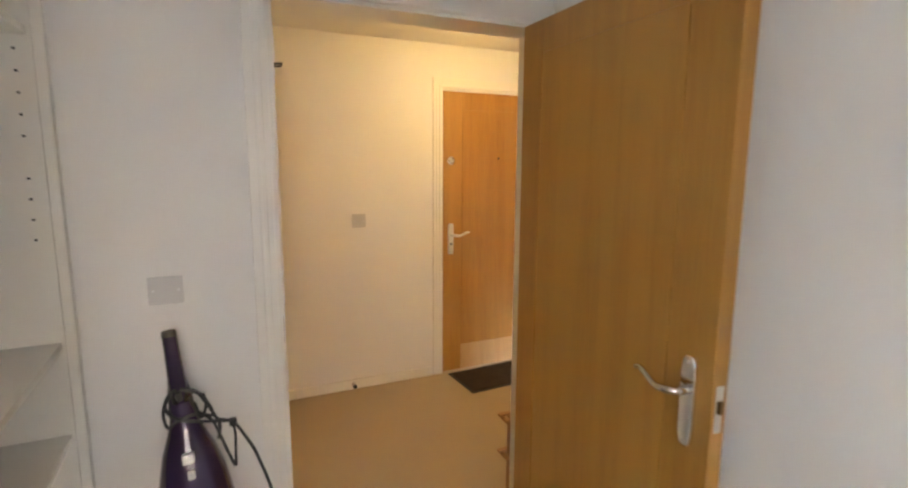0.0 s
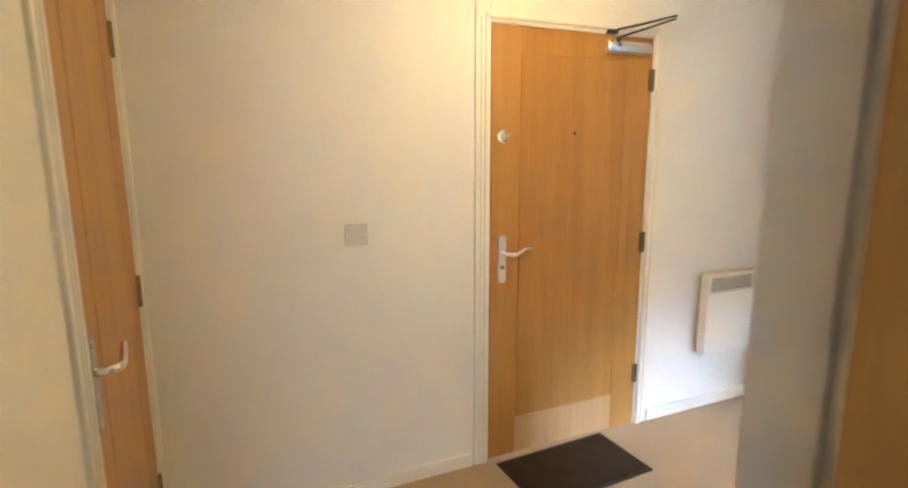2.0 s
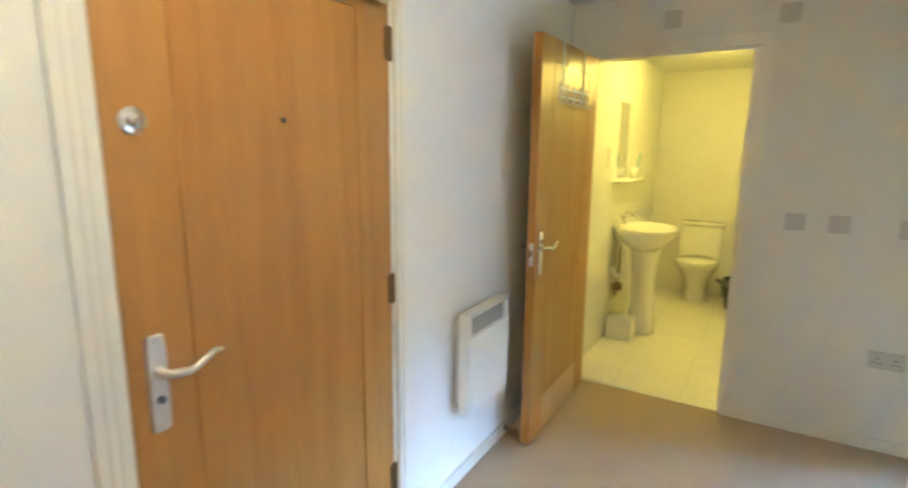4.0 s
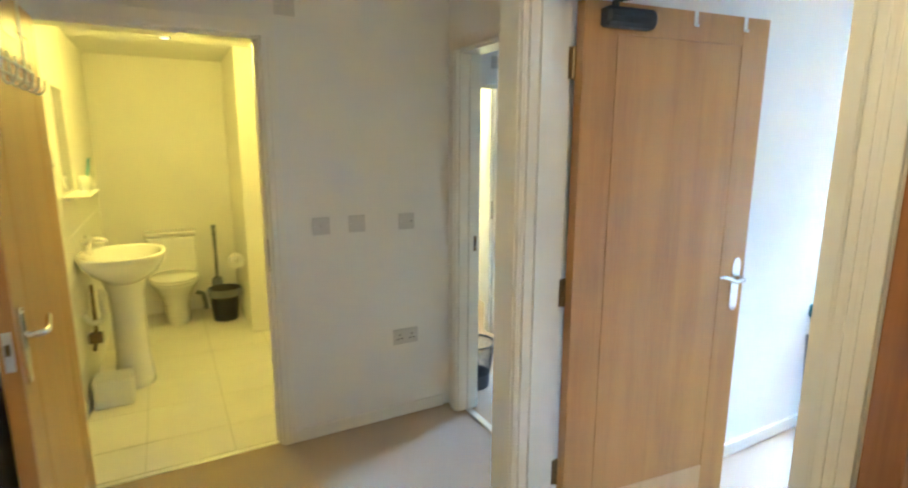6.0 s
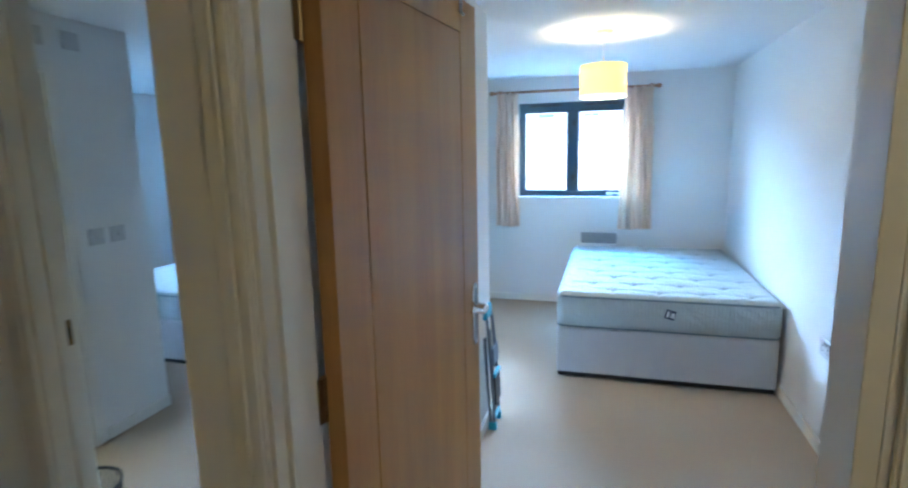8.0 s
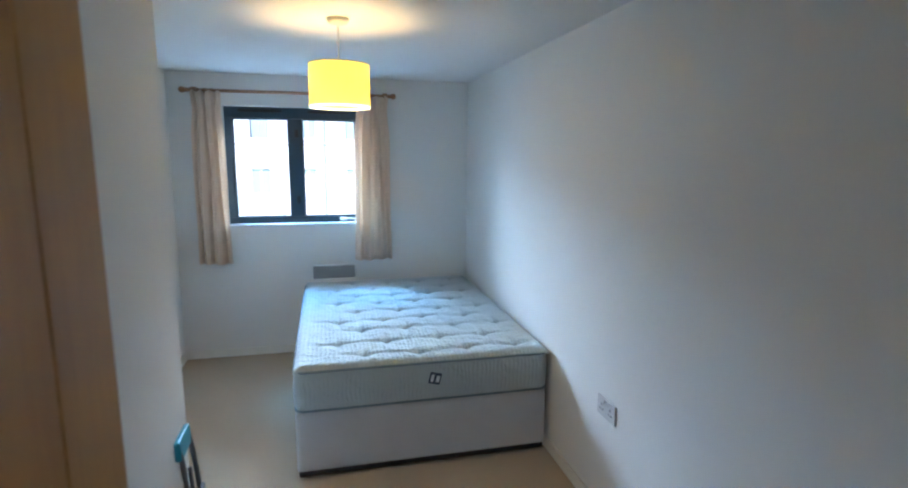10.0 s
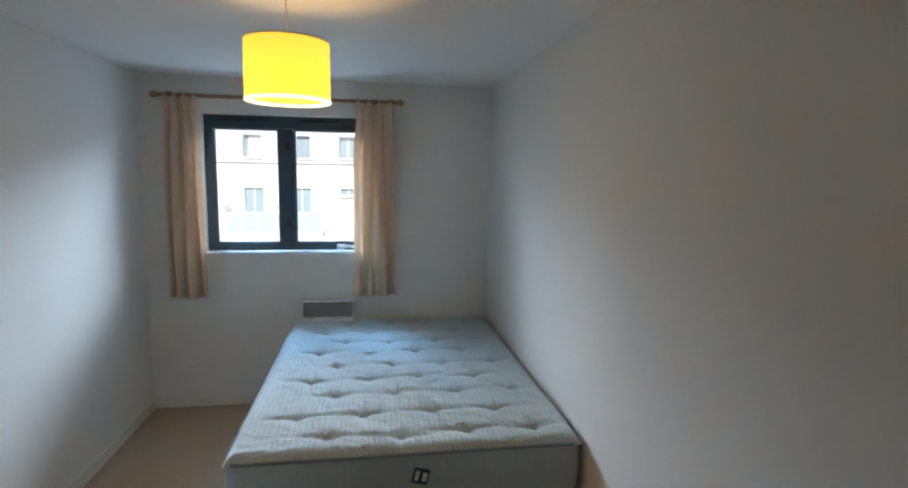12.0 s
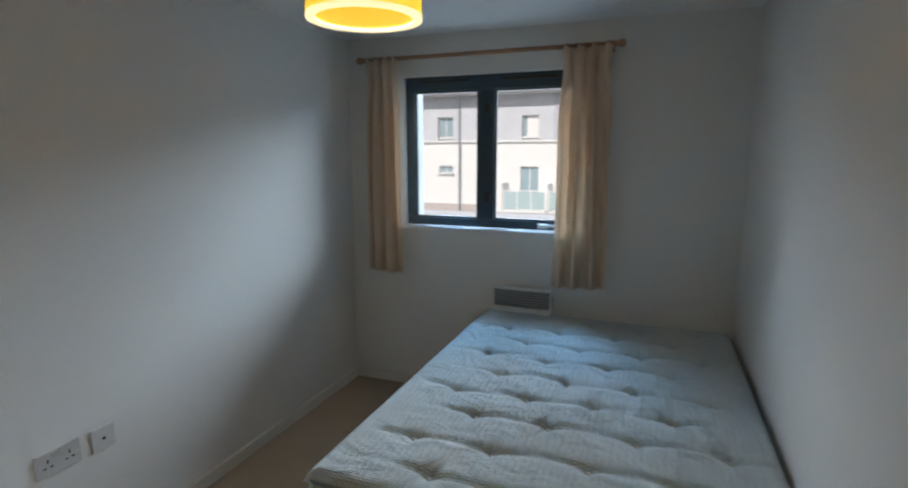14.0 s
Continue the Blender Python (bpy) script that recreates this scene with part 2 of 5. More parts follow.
M_MATTRESS, M_CURTAIN, M_SHADE = mattress_fabric(), curtain_fabric(), shade_fabric()
M_SHADE_RIM = material("shade_diffuser_rim", (0.9, 0.86, 0.7), 0.7, vary=0.02, scale=20, bump=0, emit=(1.0, 0.84, 0.48), emit_power=1.7)
M_DIFFUSER = material("amber_shade_diffuser", (0.80, 0.55, 0.12), 0.5, vary=0.03, scale=20, bump=0, emit=(1.0, 0.66, 0.03), emit_power=0.95)
M_DIFFUSER.node_tree.nodes["Principled BSDF"].inputs["Alpha"].default_value = 0.65
M_BULB = material("bulb_glass", (0.95, 0.9, 0.8), 0.4, vary=0, scale=5, bump=0, emit=(1.0, 0.74, 0.25), emit_power=2.0)
M_GLOW = material("ceiling_light_diffuser", (0.9, 0.88, 0.8), 0.5, vary=0, scale=5, bump=0, emit=(1.0, 0.75, 0.4), emit_power=0.6)


def glass_material():
    m = bpy.data.materials.new("window_glass")
    m.use_nodes = True
    nt = m.node_tree
    b = nt.nodes["Principled BSDF"]
    b.inputs["Base Color"].default_value = (0.97, 0.99, 1.0, 1)
    b.inputs["Roughness"].default_value = 0.0
    b.inputs["Transmission Weight"].default_value = 1.0
    b.inputs["IOR"].default_value = 1.02
    return m


M_GLASS = glass_material()


# ---- building helpers ----
def box(bm, x0, x1, y0, y1, z0, z1, bevel=0.0):
    made = bmesh.ops.create_cube(bm, size=1.0)["verts"]
    for v in made:
        v.co = Vector((x0 + (v.co.x + 0.5) * (x1 - x0), y0 + (v.co.y + 0.5) * (y1 - y0), z0 + (v.co.z + 0.5) * (z1 - z0)))
    if bevel:
        edges = list({e for v in made for e in v.link_edges})
        bmesh.ops.bevel(bm, geom=edges, offset=bevel, segments=2, profile=0.6, affect='EDGES')
    return bm


def boxes(*specs, bevel=0.0):
    bm = bmesh.new()
    for s in specs:
        box(bm, *s, bevel=bevel)
    return bm


def lathe(bm, profile, centre=(0, 0, 0), segments=24, squash=(1, 1), close=False):
    """Turns a profile of (radius, height) round the z axis."""
    rings = []
    for r, z in profile:
        ring = []
        for k in range(segments):
            a = 2 * math.pi * k / segments
            ring.append(bm.verts.new((centre[0] + squash[0] * r * math.cos(a), centre[1] + squash[1] * r * math.sin(a), centre[2] + z)))
        rings.append(ring)
    for a, b in zip(rings, rings[1:]):
        for k in range(segments):
            bm.faces.new((a[k], a[(k + 1) % segments], b[(k + 1) % segments], b[k]))
    if close:
        bm.faces.new(list(reversed(rings[0])))
        bm.faces.new(rings[-1])
    return bm


def tube(bm, points, radius, segments=8, flat=1.0):
    """A round bar along points; radius may be one number or one for each point."""
    pts = [Vector(p) for p in points]
    radii = radius if isinstance(radius, (list, tuple)) else [radius] * len(pts)
    rings, side = [], None
    for i, p in enumerate(pts):
        way = (pts[min(i + 1, len(pts) - 1)] - pts[max(i - 1, 0)]).normalized()
        if side is None:
            side = way.orthogonal().normalized()
        side = (side - way * side.dot(way)).normalized()
        up = way.cross(side)
        rings.append([bm.verts.new(p + radii[i] * (math.cos(2 * math.pi * k / segments) * side + flat * math.sin(2 * math.pi * k / segments) * up))
                      for k in range(segments)])
    for a, b in zip(rings, rings[1:]):
        for k in range(segments):
            bm.faces.new((a[k], a[(k + 1) % segments], b[(k + 1) % segments], b[k]))
    bm.faces.new(list(reversed(rings[0])))
    bm.faces.new(rings[-1])
    return bm


def curve_points(points, steps=6):
    """A smooth line through the points."""
    p = [Vector(q) for q in points]
    p = [2 * p[0] - p[1]] + p + [2 * p[-1] - p[-2]]
    out = []
    for i in range(1, len(p) - 2):
        for k in range(steps):
            t = k / steps
            a, b, c, d = p[i - 1], p[i], p[i + 1], p[i + 2]
            out.append(0.5 * (2 * b + (c - a) * t + (2 * a - 5 * b + 4 * c - d) * t * t + (3 * b - a - 3 * c + d) * t ** 3))
    return out + [p[-2]]


def mesh_of(name, bm, mat, smooth=False):
    bmesh.ops.recalc_face_normals(bm, faces=bm.faces)
    data = bpy.data.meshes.new(name)
    bm.to_mesh(data)
    bm.free()
    data.materials.append(mat)
    if smooth:
        for p in data.polygons:
            p.use_smooth = True
    return data


def part(name, bm, mat, parent=None, label="", smooth=False):
    ob = new(name, mesh_of(name, bm, mat, smooth))
    if parent is not None:
        ob.parent = parent
    if label:
        ob["label"] = label
    return ob


def thing(name, m, label, category, group="", kind=""):
    ob = new(name)
    ob.empty_display_size = 0.05
    ob.matrix_world = m
    return tagged(ob, label, category, group, kind)


def structure(name, bm, mat, label, category):
    return tagged(part(name, bm, mat), label, category, kind="structure")


# ---- the shell: floors, walls, ceilings ----
CEIL_BED, CEIL_HALL, CEIL_BATH = 2.24, 2.31, 2.24
TOP = 2.5
DOOR_H = 2.015
structure("floor", boxes((-0.5, 6.19, -1.6, 7.0, -0.15, 0.0)), M_FLOOR, "cream short-pile carpet running through hall and bedrooms", "floor")


def wall(name, x0, x1, y0, y1, gaps=(), along='y', label="plain off-white painted plaster wall", mat=None):
    """A wall with openings: gaps are (from, to, bottom, top) along its length."""
    bm = bmesh.new()

    def piece(a, b, z0, z1):
        if along == 'y':
            box(bm, x0, x1, a, b, z0, z1)
        else:
            box(bm, a, b, y0, y1, z0, z1)
    at = y0 if along == 'y' else x0
    end = y1 if along == 'y' else x1
    for a, b, z0, z1 in sorted(gaps):
        piece(at, a, 0, TOP)
        if z0 > 0:
            piece(a, b, 0, z0)
        piece(a, b, z1, TOP)
        at = b
    piece(at, end, 0, TOP)
    bmesh.ops.remove_doubles(bm, verts=bm.verts, dist=0.0001)
    return structure(name, bm, mat or M_WALL, label, "wall")


FRONT = (0.955, 1.885)
LEFT = (-0.225, 0.575)
BATH = (-0.195, 0.685)
ROOM0 = (-0.355, 0.605)
BED = (1.487, 2.460)
ROOM2 = (2.73, 3.535)
wall("wall_front_door", -0.42, -0.30, -0.51, 3.64, [(*FRONT, 0, 2.035)], label="off-white hall wall around the front door")
wall("wall_hall_end", -0.30, 1.29, -0.51, -0.39, [(*LEFT, 0, DOOR_H)], 'x')
wall("wall_bathroom_door", -0.42, 1.64, 3.64, 3.76, [(*BATH, 0, DOOR_H)], 'x', label="off-white hall wall around the bathroom door")
wall("wall_hall_bedroom", 1.29, 1.45, -1.47, 2.62, [(*ROOM0, 0, DOOR_H), (*BED, 0, DOOR_H)])
wall("wall_bedroom_recess", 1.45, 3.38, 2.495, 2.62, (), 'x')
wall("wall_second_room_door", 1.64, 1.76, 2.62, 6.35, [(*ROOM2, 0, DOOR_H)])
wall("wall_recess_end", 3.26, 3.38, 2.62, 3.24)
wall("wall_bedroom_side", 3.38, 5.89, 3.12, 3.24, (), 'x')
wall("wall_bedroom_bedside", 1.45, 5.89, 0.62, 0.80, (), 'x')
wall("wall_window", 5.89, 6.19, 0.50, 6.92, [(1.68, 2.735, 1.06, 2.0), (4.5, 5.4, 1.05, 1.95)], label="off-white outer wall around the window")
# Unseen wall, added so the outside area lamps miss the shelf room window.
structure("wall_light_block", boxes((5.89, 6.19, -3.0, 0.498, -2.6, 3.6)), M_RENDER, "unseen wall added to keep outside lamps off the shelf room window", "wall")
wall("wall_shelf_room_back", 1.45, 4.42, -1.47, -1.35, (), 'x')
wall("wall_shelf_room_window", 4.30, 4.42, -1.35, 0.62, [(-1.2, -0.2, 0.9, 2.0)])
wall("wall_bathroom_side", -0.37, -0.25, 3.76, 6.47, mat=M_WTILE, label="pale tiled bathroom wall behind the basin")
wall("wall_bathroom_back", -0.25, 2.91, 6.35, 6.47, (), 'x', mat=M_WTILE, label="pale tiled bathroom wall behind the toilet")
wall("wall_bathroom_pier", 0.78, 1.64, 5.43, 6.35, (), 'x', mat=M_WTILE, label="pale tiled boxed-in bathroom corner")
wall("wall_ensuite_door", 1.76, 3.03, 4.50, 4.62, [(1.87, 2.525, 0, 1.965)], 'x')
wall("wall_ensuite_side", 2.91, 3.03, 4.62, 6.80)
wall("wall_second_room_far", 2.91, 5.89, 6.80, 6.92, (), 'x')


def ceiling(name, label, *specs):
    return structure(name, boxes(*specs), M_CEIL, label, "ceiling")


ceiling("ceiling_hall", "flat white hall ceiling", (-0.30, 1.29, -0.39, 3.64, CEIL_HALL, TOP), (1.29, 1.64, 2.62, 3.64, CEIL_HALL, TOP))
ceiling("ceiling_bedroom", "flat white bedroom ceiling", (1.45, 3.38, 0.80, 2.495, CEIL_BED, TOP), (3.38, 5.89, 0.80, 3.12, CEIL_BED, TOP))
ceiling("ceiling_bathroom", "flat white bathroom ceiling", (-0.25, 1.64, 3.76, 6.35, CEIL_BATH, TOP))
ceiling("ceiling_shelf_room", "flat white ceiling", (1.45, 4.30, -1.35, 0.62, CEIL_HALL, TOP))
ceiling("ceiling_second_room", "flat white ceiling of the second bedroom", (1.76, 3.26, 2.62, 4.50, CEIL_BED, TOP), (3.26, 5.89, 3.24, 6.80, CEIL_BED, TOP),
        (3.03, 3.26, 4.50, 6.80, CEIL_BED, TOP), (1.76, 2.91, 4.62, 6.35, CEIL_BED, TOP))


def skirting(name, *runs):
    """Runs of (x0, y0, x1, y1, nx, ny): a low board along a wall whose face looks along n."""
    bm = bmesh.new()
    for x0, y0, x1, y1, nx, ny in runs:
        t = 0.014
        box(bm, min(x0, x1, x0 + nx * t), max(x0, x1, x0 + nx * t), min(y0, y1, y0 + ny * t), max(y0, y1, y0 + ny * t), 0, 0.066, bevel=0.003)
    return structure(name, bm, M_GLOSS, "low white painted skirting board", "baseboard")


skirting("baseboard_hall", (-0.30, -0.38, -0.30, 0.885, 1, 0), (-0.30, 1.955, -0.30, 3.62, 1, 0), (0.725, 3.64, 1.60, 3.64, 0, -1))
skirting("baseboard_bedroom", (1.48, 0.80, 5.88, 0.80, 0, 1), (5.89, 0.815, 5.89, 3.11, -1, 0), (3.40, 3.12, 5.87, 3.12, 0, -1), (1.55, 2.495, 3.38, 2.495, 0, -1))
skirting("baseboard_shelf_room", (1.45, -0.87, 1.45, -0.43, 1, 0), (1.47, 0.62, 4.29, 0.62, 0, -1))
skirting("baseboard_second_room", (2.60, 4.50, 3.03, 4.50, 0, -1), (3.045, 6.80, 5.88, 6.80, 0, -1))


# ---- door frames and doors ----
def door_frame(name, m, width, thick, height=DOOR_H, stop=(0.036, 0.03, 0.012), label="cream gloss-painted door lining and moulded architrave", faces=(True, True),
               far_stop=None):
    """Local x runs across the opening from 0 to width, local y through the wall from 0 to thick."""
    ob = thing(name, m, label, "door frame", kind="structure")
    lin = 0.022
    for n, (a, b) in enumerate(((0, lin), (width - lin, width))):
        part("jamb", boxes((a, b, 0, thick, 0, height), bevel=0.002), M_GLOSS, ob)
        st = stop if n == 0 or far_stop is None else far_stop
        s = (b, b + st[2]) if n == 0 else (a - st[2], a)
        part("door_stop", boxes((*s, st[0], st[0] + st[1], 0, height - lin), bevel=0.002), M_GLOSS, ob)
    part("head", boxes((lin, width - lin, 0, thick, height - lin, height), bevel=0.002), M_GLOSS, ob)
    for side, want in enumerate(faces):
        if not want:
            continue
        w = 0.066
        for sx in (0, 1):
            bm = bmesh.new()
            for lo, hi, d in ((-w + 0.010, 0.010, 0.012), (-0.012, 0.006, 0.018), (-0.032, -0.022, 0.016)):
                a, b = (lo, hi) if sx == 0 else (width - hi, width - lo)
                y = (-d, 0.0) if side == 0 else (thick, thick + d)
                box(bm, a, b, *y, 0, height + w - 0.010 if d < 0.015 else height - 0.008, bevel=0.0025)
            part("architrave", bm, M_GLOSS, ob)
        y = (-0.012, 0.0) if side == 0 else (thick, thick + 0.012)
        y2 = (-0.018, 0.0) if side == 0 else (thick, thick + 0.018)
        part("architrave", boxes((0.010, width - 0.010, *y, height - 0.010, height + w - 0.010), (-0.010, width + 0.010, *y2, height - 0.006, height + 0.012), bevel=0.0025), M_GLOSS, ob)
    return ob


def lever_handle(parent, x, z, face, toward, plate="oval", mat=None):
    """A lever on a long back plate; face is the y of the door's face and its outward sign."""
    y, s = face
    mat = mat or M_CHROME
    bm = bmesh.new()
    for k, (hw, hh) in enumerate(((0.021, 0.110),)):
        prof = []
        for i in range(28):
            a = 2 * math.pi * i / 28
            cx, cz = math.cos(a), math.sin(a)
            ex = 2.0 / 7.0 if plate == "square" else 0.55
            prof.append((hw * math.copysign(abs(cx) ** ex, cx), hh * math.copysign(abs(cz) ** (ex if plate == "square" else 0.42), cz)))
        back = [bm.verts.new((x + a, y, z - 0.03 + b)) for a, b in prof]
        mid = [bm.verts.new((x + a, y + s * 0.006, z - 0.03 + b)) for a, b in prof]
        front = [bm.verts.new((x + a * 0.86, y + s * 0.009, z - 0.03 + b * 0.97)) for a, b in prof]
        for p, q in ((back, mid), (mid, front)):
            for i in range(28):
                bm.faces.new((p[i], p[(i + 1) % 28], q[(i + 1) % 28], q[i]))
        bm.faces.new(front)
    pl = part("back_plate", bm, mat, parent, "chrome lever back plate")
    bm = tube(bmesh.new(), curve_points([(x, y + s * 0.008, z), (x, y + s * 0.035, z), (x + toward * 0.012, y + s * 0.05, z), (x + toward * 0.05, y + s * 0.052, z - 0.004),
                                         (x + toward * 0.085, y + s * 0.050, z + 0.010), (x + toward * 0.112, y + s * 0.046, z + 0.018), (x + toward * 0.128, y + s * 0.044, z + 0.014)], 5),
              [0.011] * 6 + [0.010] * 9 + [0.0085] * 9 + [0.007] * 7, 10)
    part("lever", bm, mat, pl, smooth=True)
    bm = bmesh.new()
    for dz in (0.066, -0.126):
        lathe(bm, [(0.0045, 0.0), (0.0045, 0.002), (0.001, 0.003)], (0, 0, 0), 8)
        for v in bm.verts:
            if not v.tag:
                v.tag = True
                v.co = Vector((x + v.co.x, y + s * (0.009 + v.co.z), z + dz + v.co.y))
    part("plate_screw", bm, M_SATIN, pl)
    return pl


def hinge(parent, x, y, z, mat=None):
    bm = bmesh.new()
    lathe(bm, [(0.0, -0.055), (0.006, -0.052), (0.0075, -0.05), (0.0075, -0.018), (0.0066, -0.017), (0.0075, -0.016), (0.0075, 0.016), (0.0066, 0.017),
               (0.0075, 0.018), (0.0075, 0.05), (0.006, 0.052), (0.0, 0.055)], (x, y, z), 10)
    box(bm, x - 0.020, x - 0.003, y - 0.003, y + 0.001, z - 0.05, z + 0.05)
    box(bm, x + 0.003, x + 0.022, y - 0.003, y + 0.001, z - 0.05, z + 0.05)
    return part("hinge", bm, mat or M_BRASS, parent, "dull brass butt hinge")


def door_leaf(name, m, width, label, height=1.985, thick=0.044, panel=(0.155, 0.16, 0.195, 0.105), knuckle=-1, handles=(), hinges=(0.29, 1.01, 1.815), hinge_mat=None,
              toward=-1, backset=0.048):
    """Local x runs from the hinge edge to the latch edge, local y through the leaf from 0 to thick.
    panel: margins of the flush middle panel at hinge side, latch side, bottom, top."""
    ob = thing(name, m, label, "door", kind="structure")
    z0 = 0.008
    a, b, c, d = panel
    g = 0.0022
    y0, y1 = 0.0, thick
    part("core", boxes((0.002, width - 0.002, 0.0035, thick - 0.0035, z0 + 0.002, height - 0.002)), M_WOOD, ob)
    part("hinge_stile", boxes((0, a - g, y0, y1, z0, height), bevel=0.0012), M_WOOD, ob)
    part("latch_stile", boxes((width - b + g, width, y0, y1, z0, height), bevel=0.0012), M_WOOD, ob)
    part("top_rail", boxes((a - g, width - b + g, y0, y1, height - d + g, height), bevel=0.0012), M_WOOD, ob)
    part("bottom_rail", boxes((a - g, width - b + g, y0, y1, z0, z0 + c - g), bevel=0.0012), M_WOOD_EDGE, ob)
    part("panel", boxes((a + g, width - b - g, y0, y1, z0 + c + g, height - d - g), bevel=0.0012), M_WOOD, ob)
    for side in handles:
        lever_handle(ob, width - backset, 1.018, (y0, -1) if side < 0 else (y1, 1), toward)
    part("latch_plate", boxes((width - 0.001, width + 0.0015, thick * 0.5 - 0.011, thick * 0.5 + 0.011, 0.935, 1.045)), M_SATIN, ob)
    part("latch_bolt", boxes((width, width + 0.010, thick * 0.5 - 0.006, thick * 0.5 + 0.006, 0.982, 1.012), bevel=0.002), M_BRASS, ob, "dull metal latch bolt")
    for z in hinges:
        hinge(ob, -0.002, y0 - 0.004 if knuckle < 0 else y1 + 0.004, z, hinge_mat)
    return ob


def door_closer(name, m, mat, label, arm_mat, half=0.128, reach=1.0, side=1, rise=0.0):
    """A surface closer: local x along the door, -y away from its face."""
    ob = thing(name, m, label, "door closer")
    bm = bmesh.new()
    prof = [(0.0, -0.030), (-0.030, -0.030), (-0.042, -0.018), (-0.045, 0.0), (-0.042, 0.018), (-0.030, 0.030), (0.0, 0.030)]
    ends = [[bm.verts.new((x, y * k, z * k)) for y, z in prof] for x, k in ((-half, 0.82), (0.01 - half, 1), (half - 0.01, 1), (half, 0.82))]
    for p, q in zip(ends, ends[1:]):
        for i in range(len(prof)):
            bm.faces.new((p[i], p[(i + 1) % len(prof)], q[(i + 1) % len(prof)], q[i]))
    bm.faces.new(ends[0])
    bm.faces.new(list(reversed(ends[-1])))
    part("closer_body", bm, mat, ob)
    part("spindle", lathe(bmesh.new(), [(0.012, 0.028), (0.012, 0.042), (0.008, 0.050), (0, 0.050)], (-0.06 * side, -0.022, 0), 12), arm_mat, ob)
    part("arm", tube(bmesh.new(), [(-0.06 * side, -0.022, 0.046), (0.02 * side, -0.13 * reach, 0.052 + rise * 0.5), (0.09 * side, -0.215 * reach, 0.056 + rise)], 0.009, 8, 0.45), arm_mat, ob)
    part("arm", tube(bmesh.new(), [(0.092 * side, -0.217 * reach, 0.068 + rise), (0.01 * side, -0.11 * reach, 0.072 + rise * 0.5), (-0.085 * side, 0.006, 0.078)], 0.008, 8, 0.5), arm_mat, ob)
    part("arm_bracket", boxes((-0.085 * side - 0.03, -0.085 * side + 0.03, -0.012, 0.018, 0.064, 0.092), bevel=0.003), arm_mat, ob)
    return ob


TOX = lambda x, y, z=0, a=0: pose(x, y, z, 0, 0, a)
# front door, closed, in the wall x = -0.30; local x runs along -y from the hinge
door_frame("door_frame_front", pose(-0.42, FRONT[1], 0, 0, 0, -90) @ Matrix.Identity(4), FRONT[1] - FRONT[0], 0.12, 2.035)
fd = door_leaf("door_front", pose(-0.300, 1.860, 0, 0, 0, -90) @ Matrix.Translation((0, -0.046, 0)), 0.880,
               "closed oak-veneer front door with chrome lock and lever", 2.008, 0.046, (0.155, 0.145, 0.19, 0.118), 1, (), (0.294, 1.012, 1.814), toward=-1)
lever_handle(fd, 0.823, 1.02, (0.046, 1), -1, "square", M_SATIN)
bm = lathe(bmesh.new(), [(0.0, 0.0), (0.029, 0.0), (0.029, 0.006), (0.024, 0.010), (0.014, 0.011), (0.012, 0.022), (0.006, 0.024), (0, 0.024)], (0, 0, 0), 20)
bm.transform(Matrix.Translation((0.823, 0.046, 1.539)) @ Matrix.Rotation(radians(-90), 4, 'X'))
lk = part("night_latch", bm, M_CHROME, fd, "round chrome lock")
part("thumb_turn", boxes((0.817, 0.829, 0.066, 0.082, 1.526, 1.552), bevel=0.003), M_CHROME, lk)
bm = lathe(bmesh.new(), [(0.0, 0.0), (0.008, 0.0), (0.008, 0.002), (0.004, 0.003), (0, 0.002)], (0, 0, 0), 12)
bm.transform(Matrix.Translation((0.443, 0.046, 1.557)) @ Matrix.Rotation(radians(-90), 4, 'X'))
part("peephole", bm, M_BLACK, fd, "small dark peephole")
bm = lathe(bmesh.new(), [(0.0, 0.0), (0.009, 0.0), (0.009, 0.006), (0, 0.007)], (0, 0, 0), 14)
bm.transform(Matrix.Translation((0.823, 0.055, 0.955)) @ Matrix.Rotation(radians(-90), 4, 'X'))
part("key_cylinder", bm, M_GREY, fd)
door_closer("door_closer", pose(-0.299, 1.69, 1.948, 0, 0, 90), M_CHROME, "polished silver overhead closer with black arms on front door", M_BLACK, rise=0.045)

# door at the hall's end, closed
door_frame("door_frame_end", pose(LEFT[1], -0.39, 0, 0, 0, 180), LEFT[1] - LEFT[0], 0.12)
door_leaf("door_hall_end", pose(-0.200, -0.390, 0) @ Matrix.Translation((0, -0.046, 0)), 0.748, "closed oak-veneer door at the end of the hall", 1.99, 0.046,
          knuckle=1, handles=(1,), hinges=(0.298, 1.023, 1.822), toward=-1)
door_closer("door_closer", pose(0.04, -0.389, 1.962, 0, 0, 180), M_SATIN, "silver overhead closer with dark arms on hall door", M_BLACK, reach=1.22, side=-1)

# bathroom door, open flat beside the heater
door_frame("door_frame_bathroom", pose(BATH[0], 3.64, 0), BATH[1] - BATH[0], 0.12)
bd = door_leaf("door_bathroom", pose(-0.176, 3.615, 0, 0, 0, -90) @ Matrix.Translation((0, 0, 0)), 0.862, "open oak-veneer bathroom door with over-door hooks", 1.995, 0.044,
               knuckle=-1, handles=(-1, 1), toward=-1)

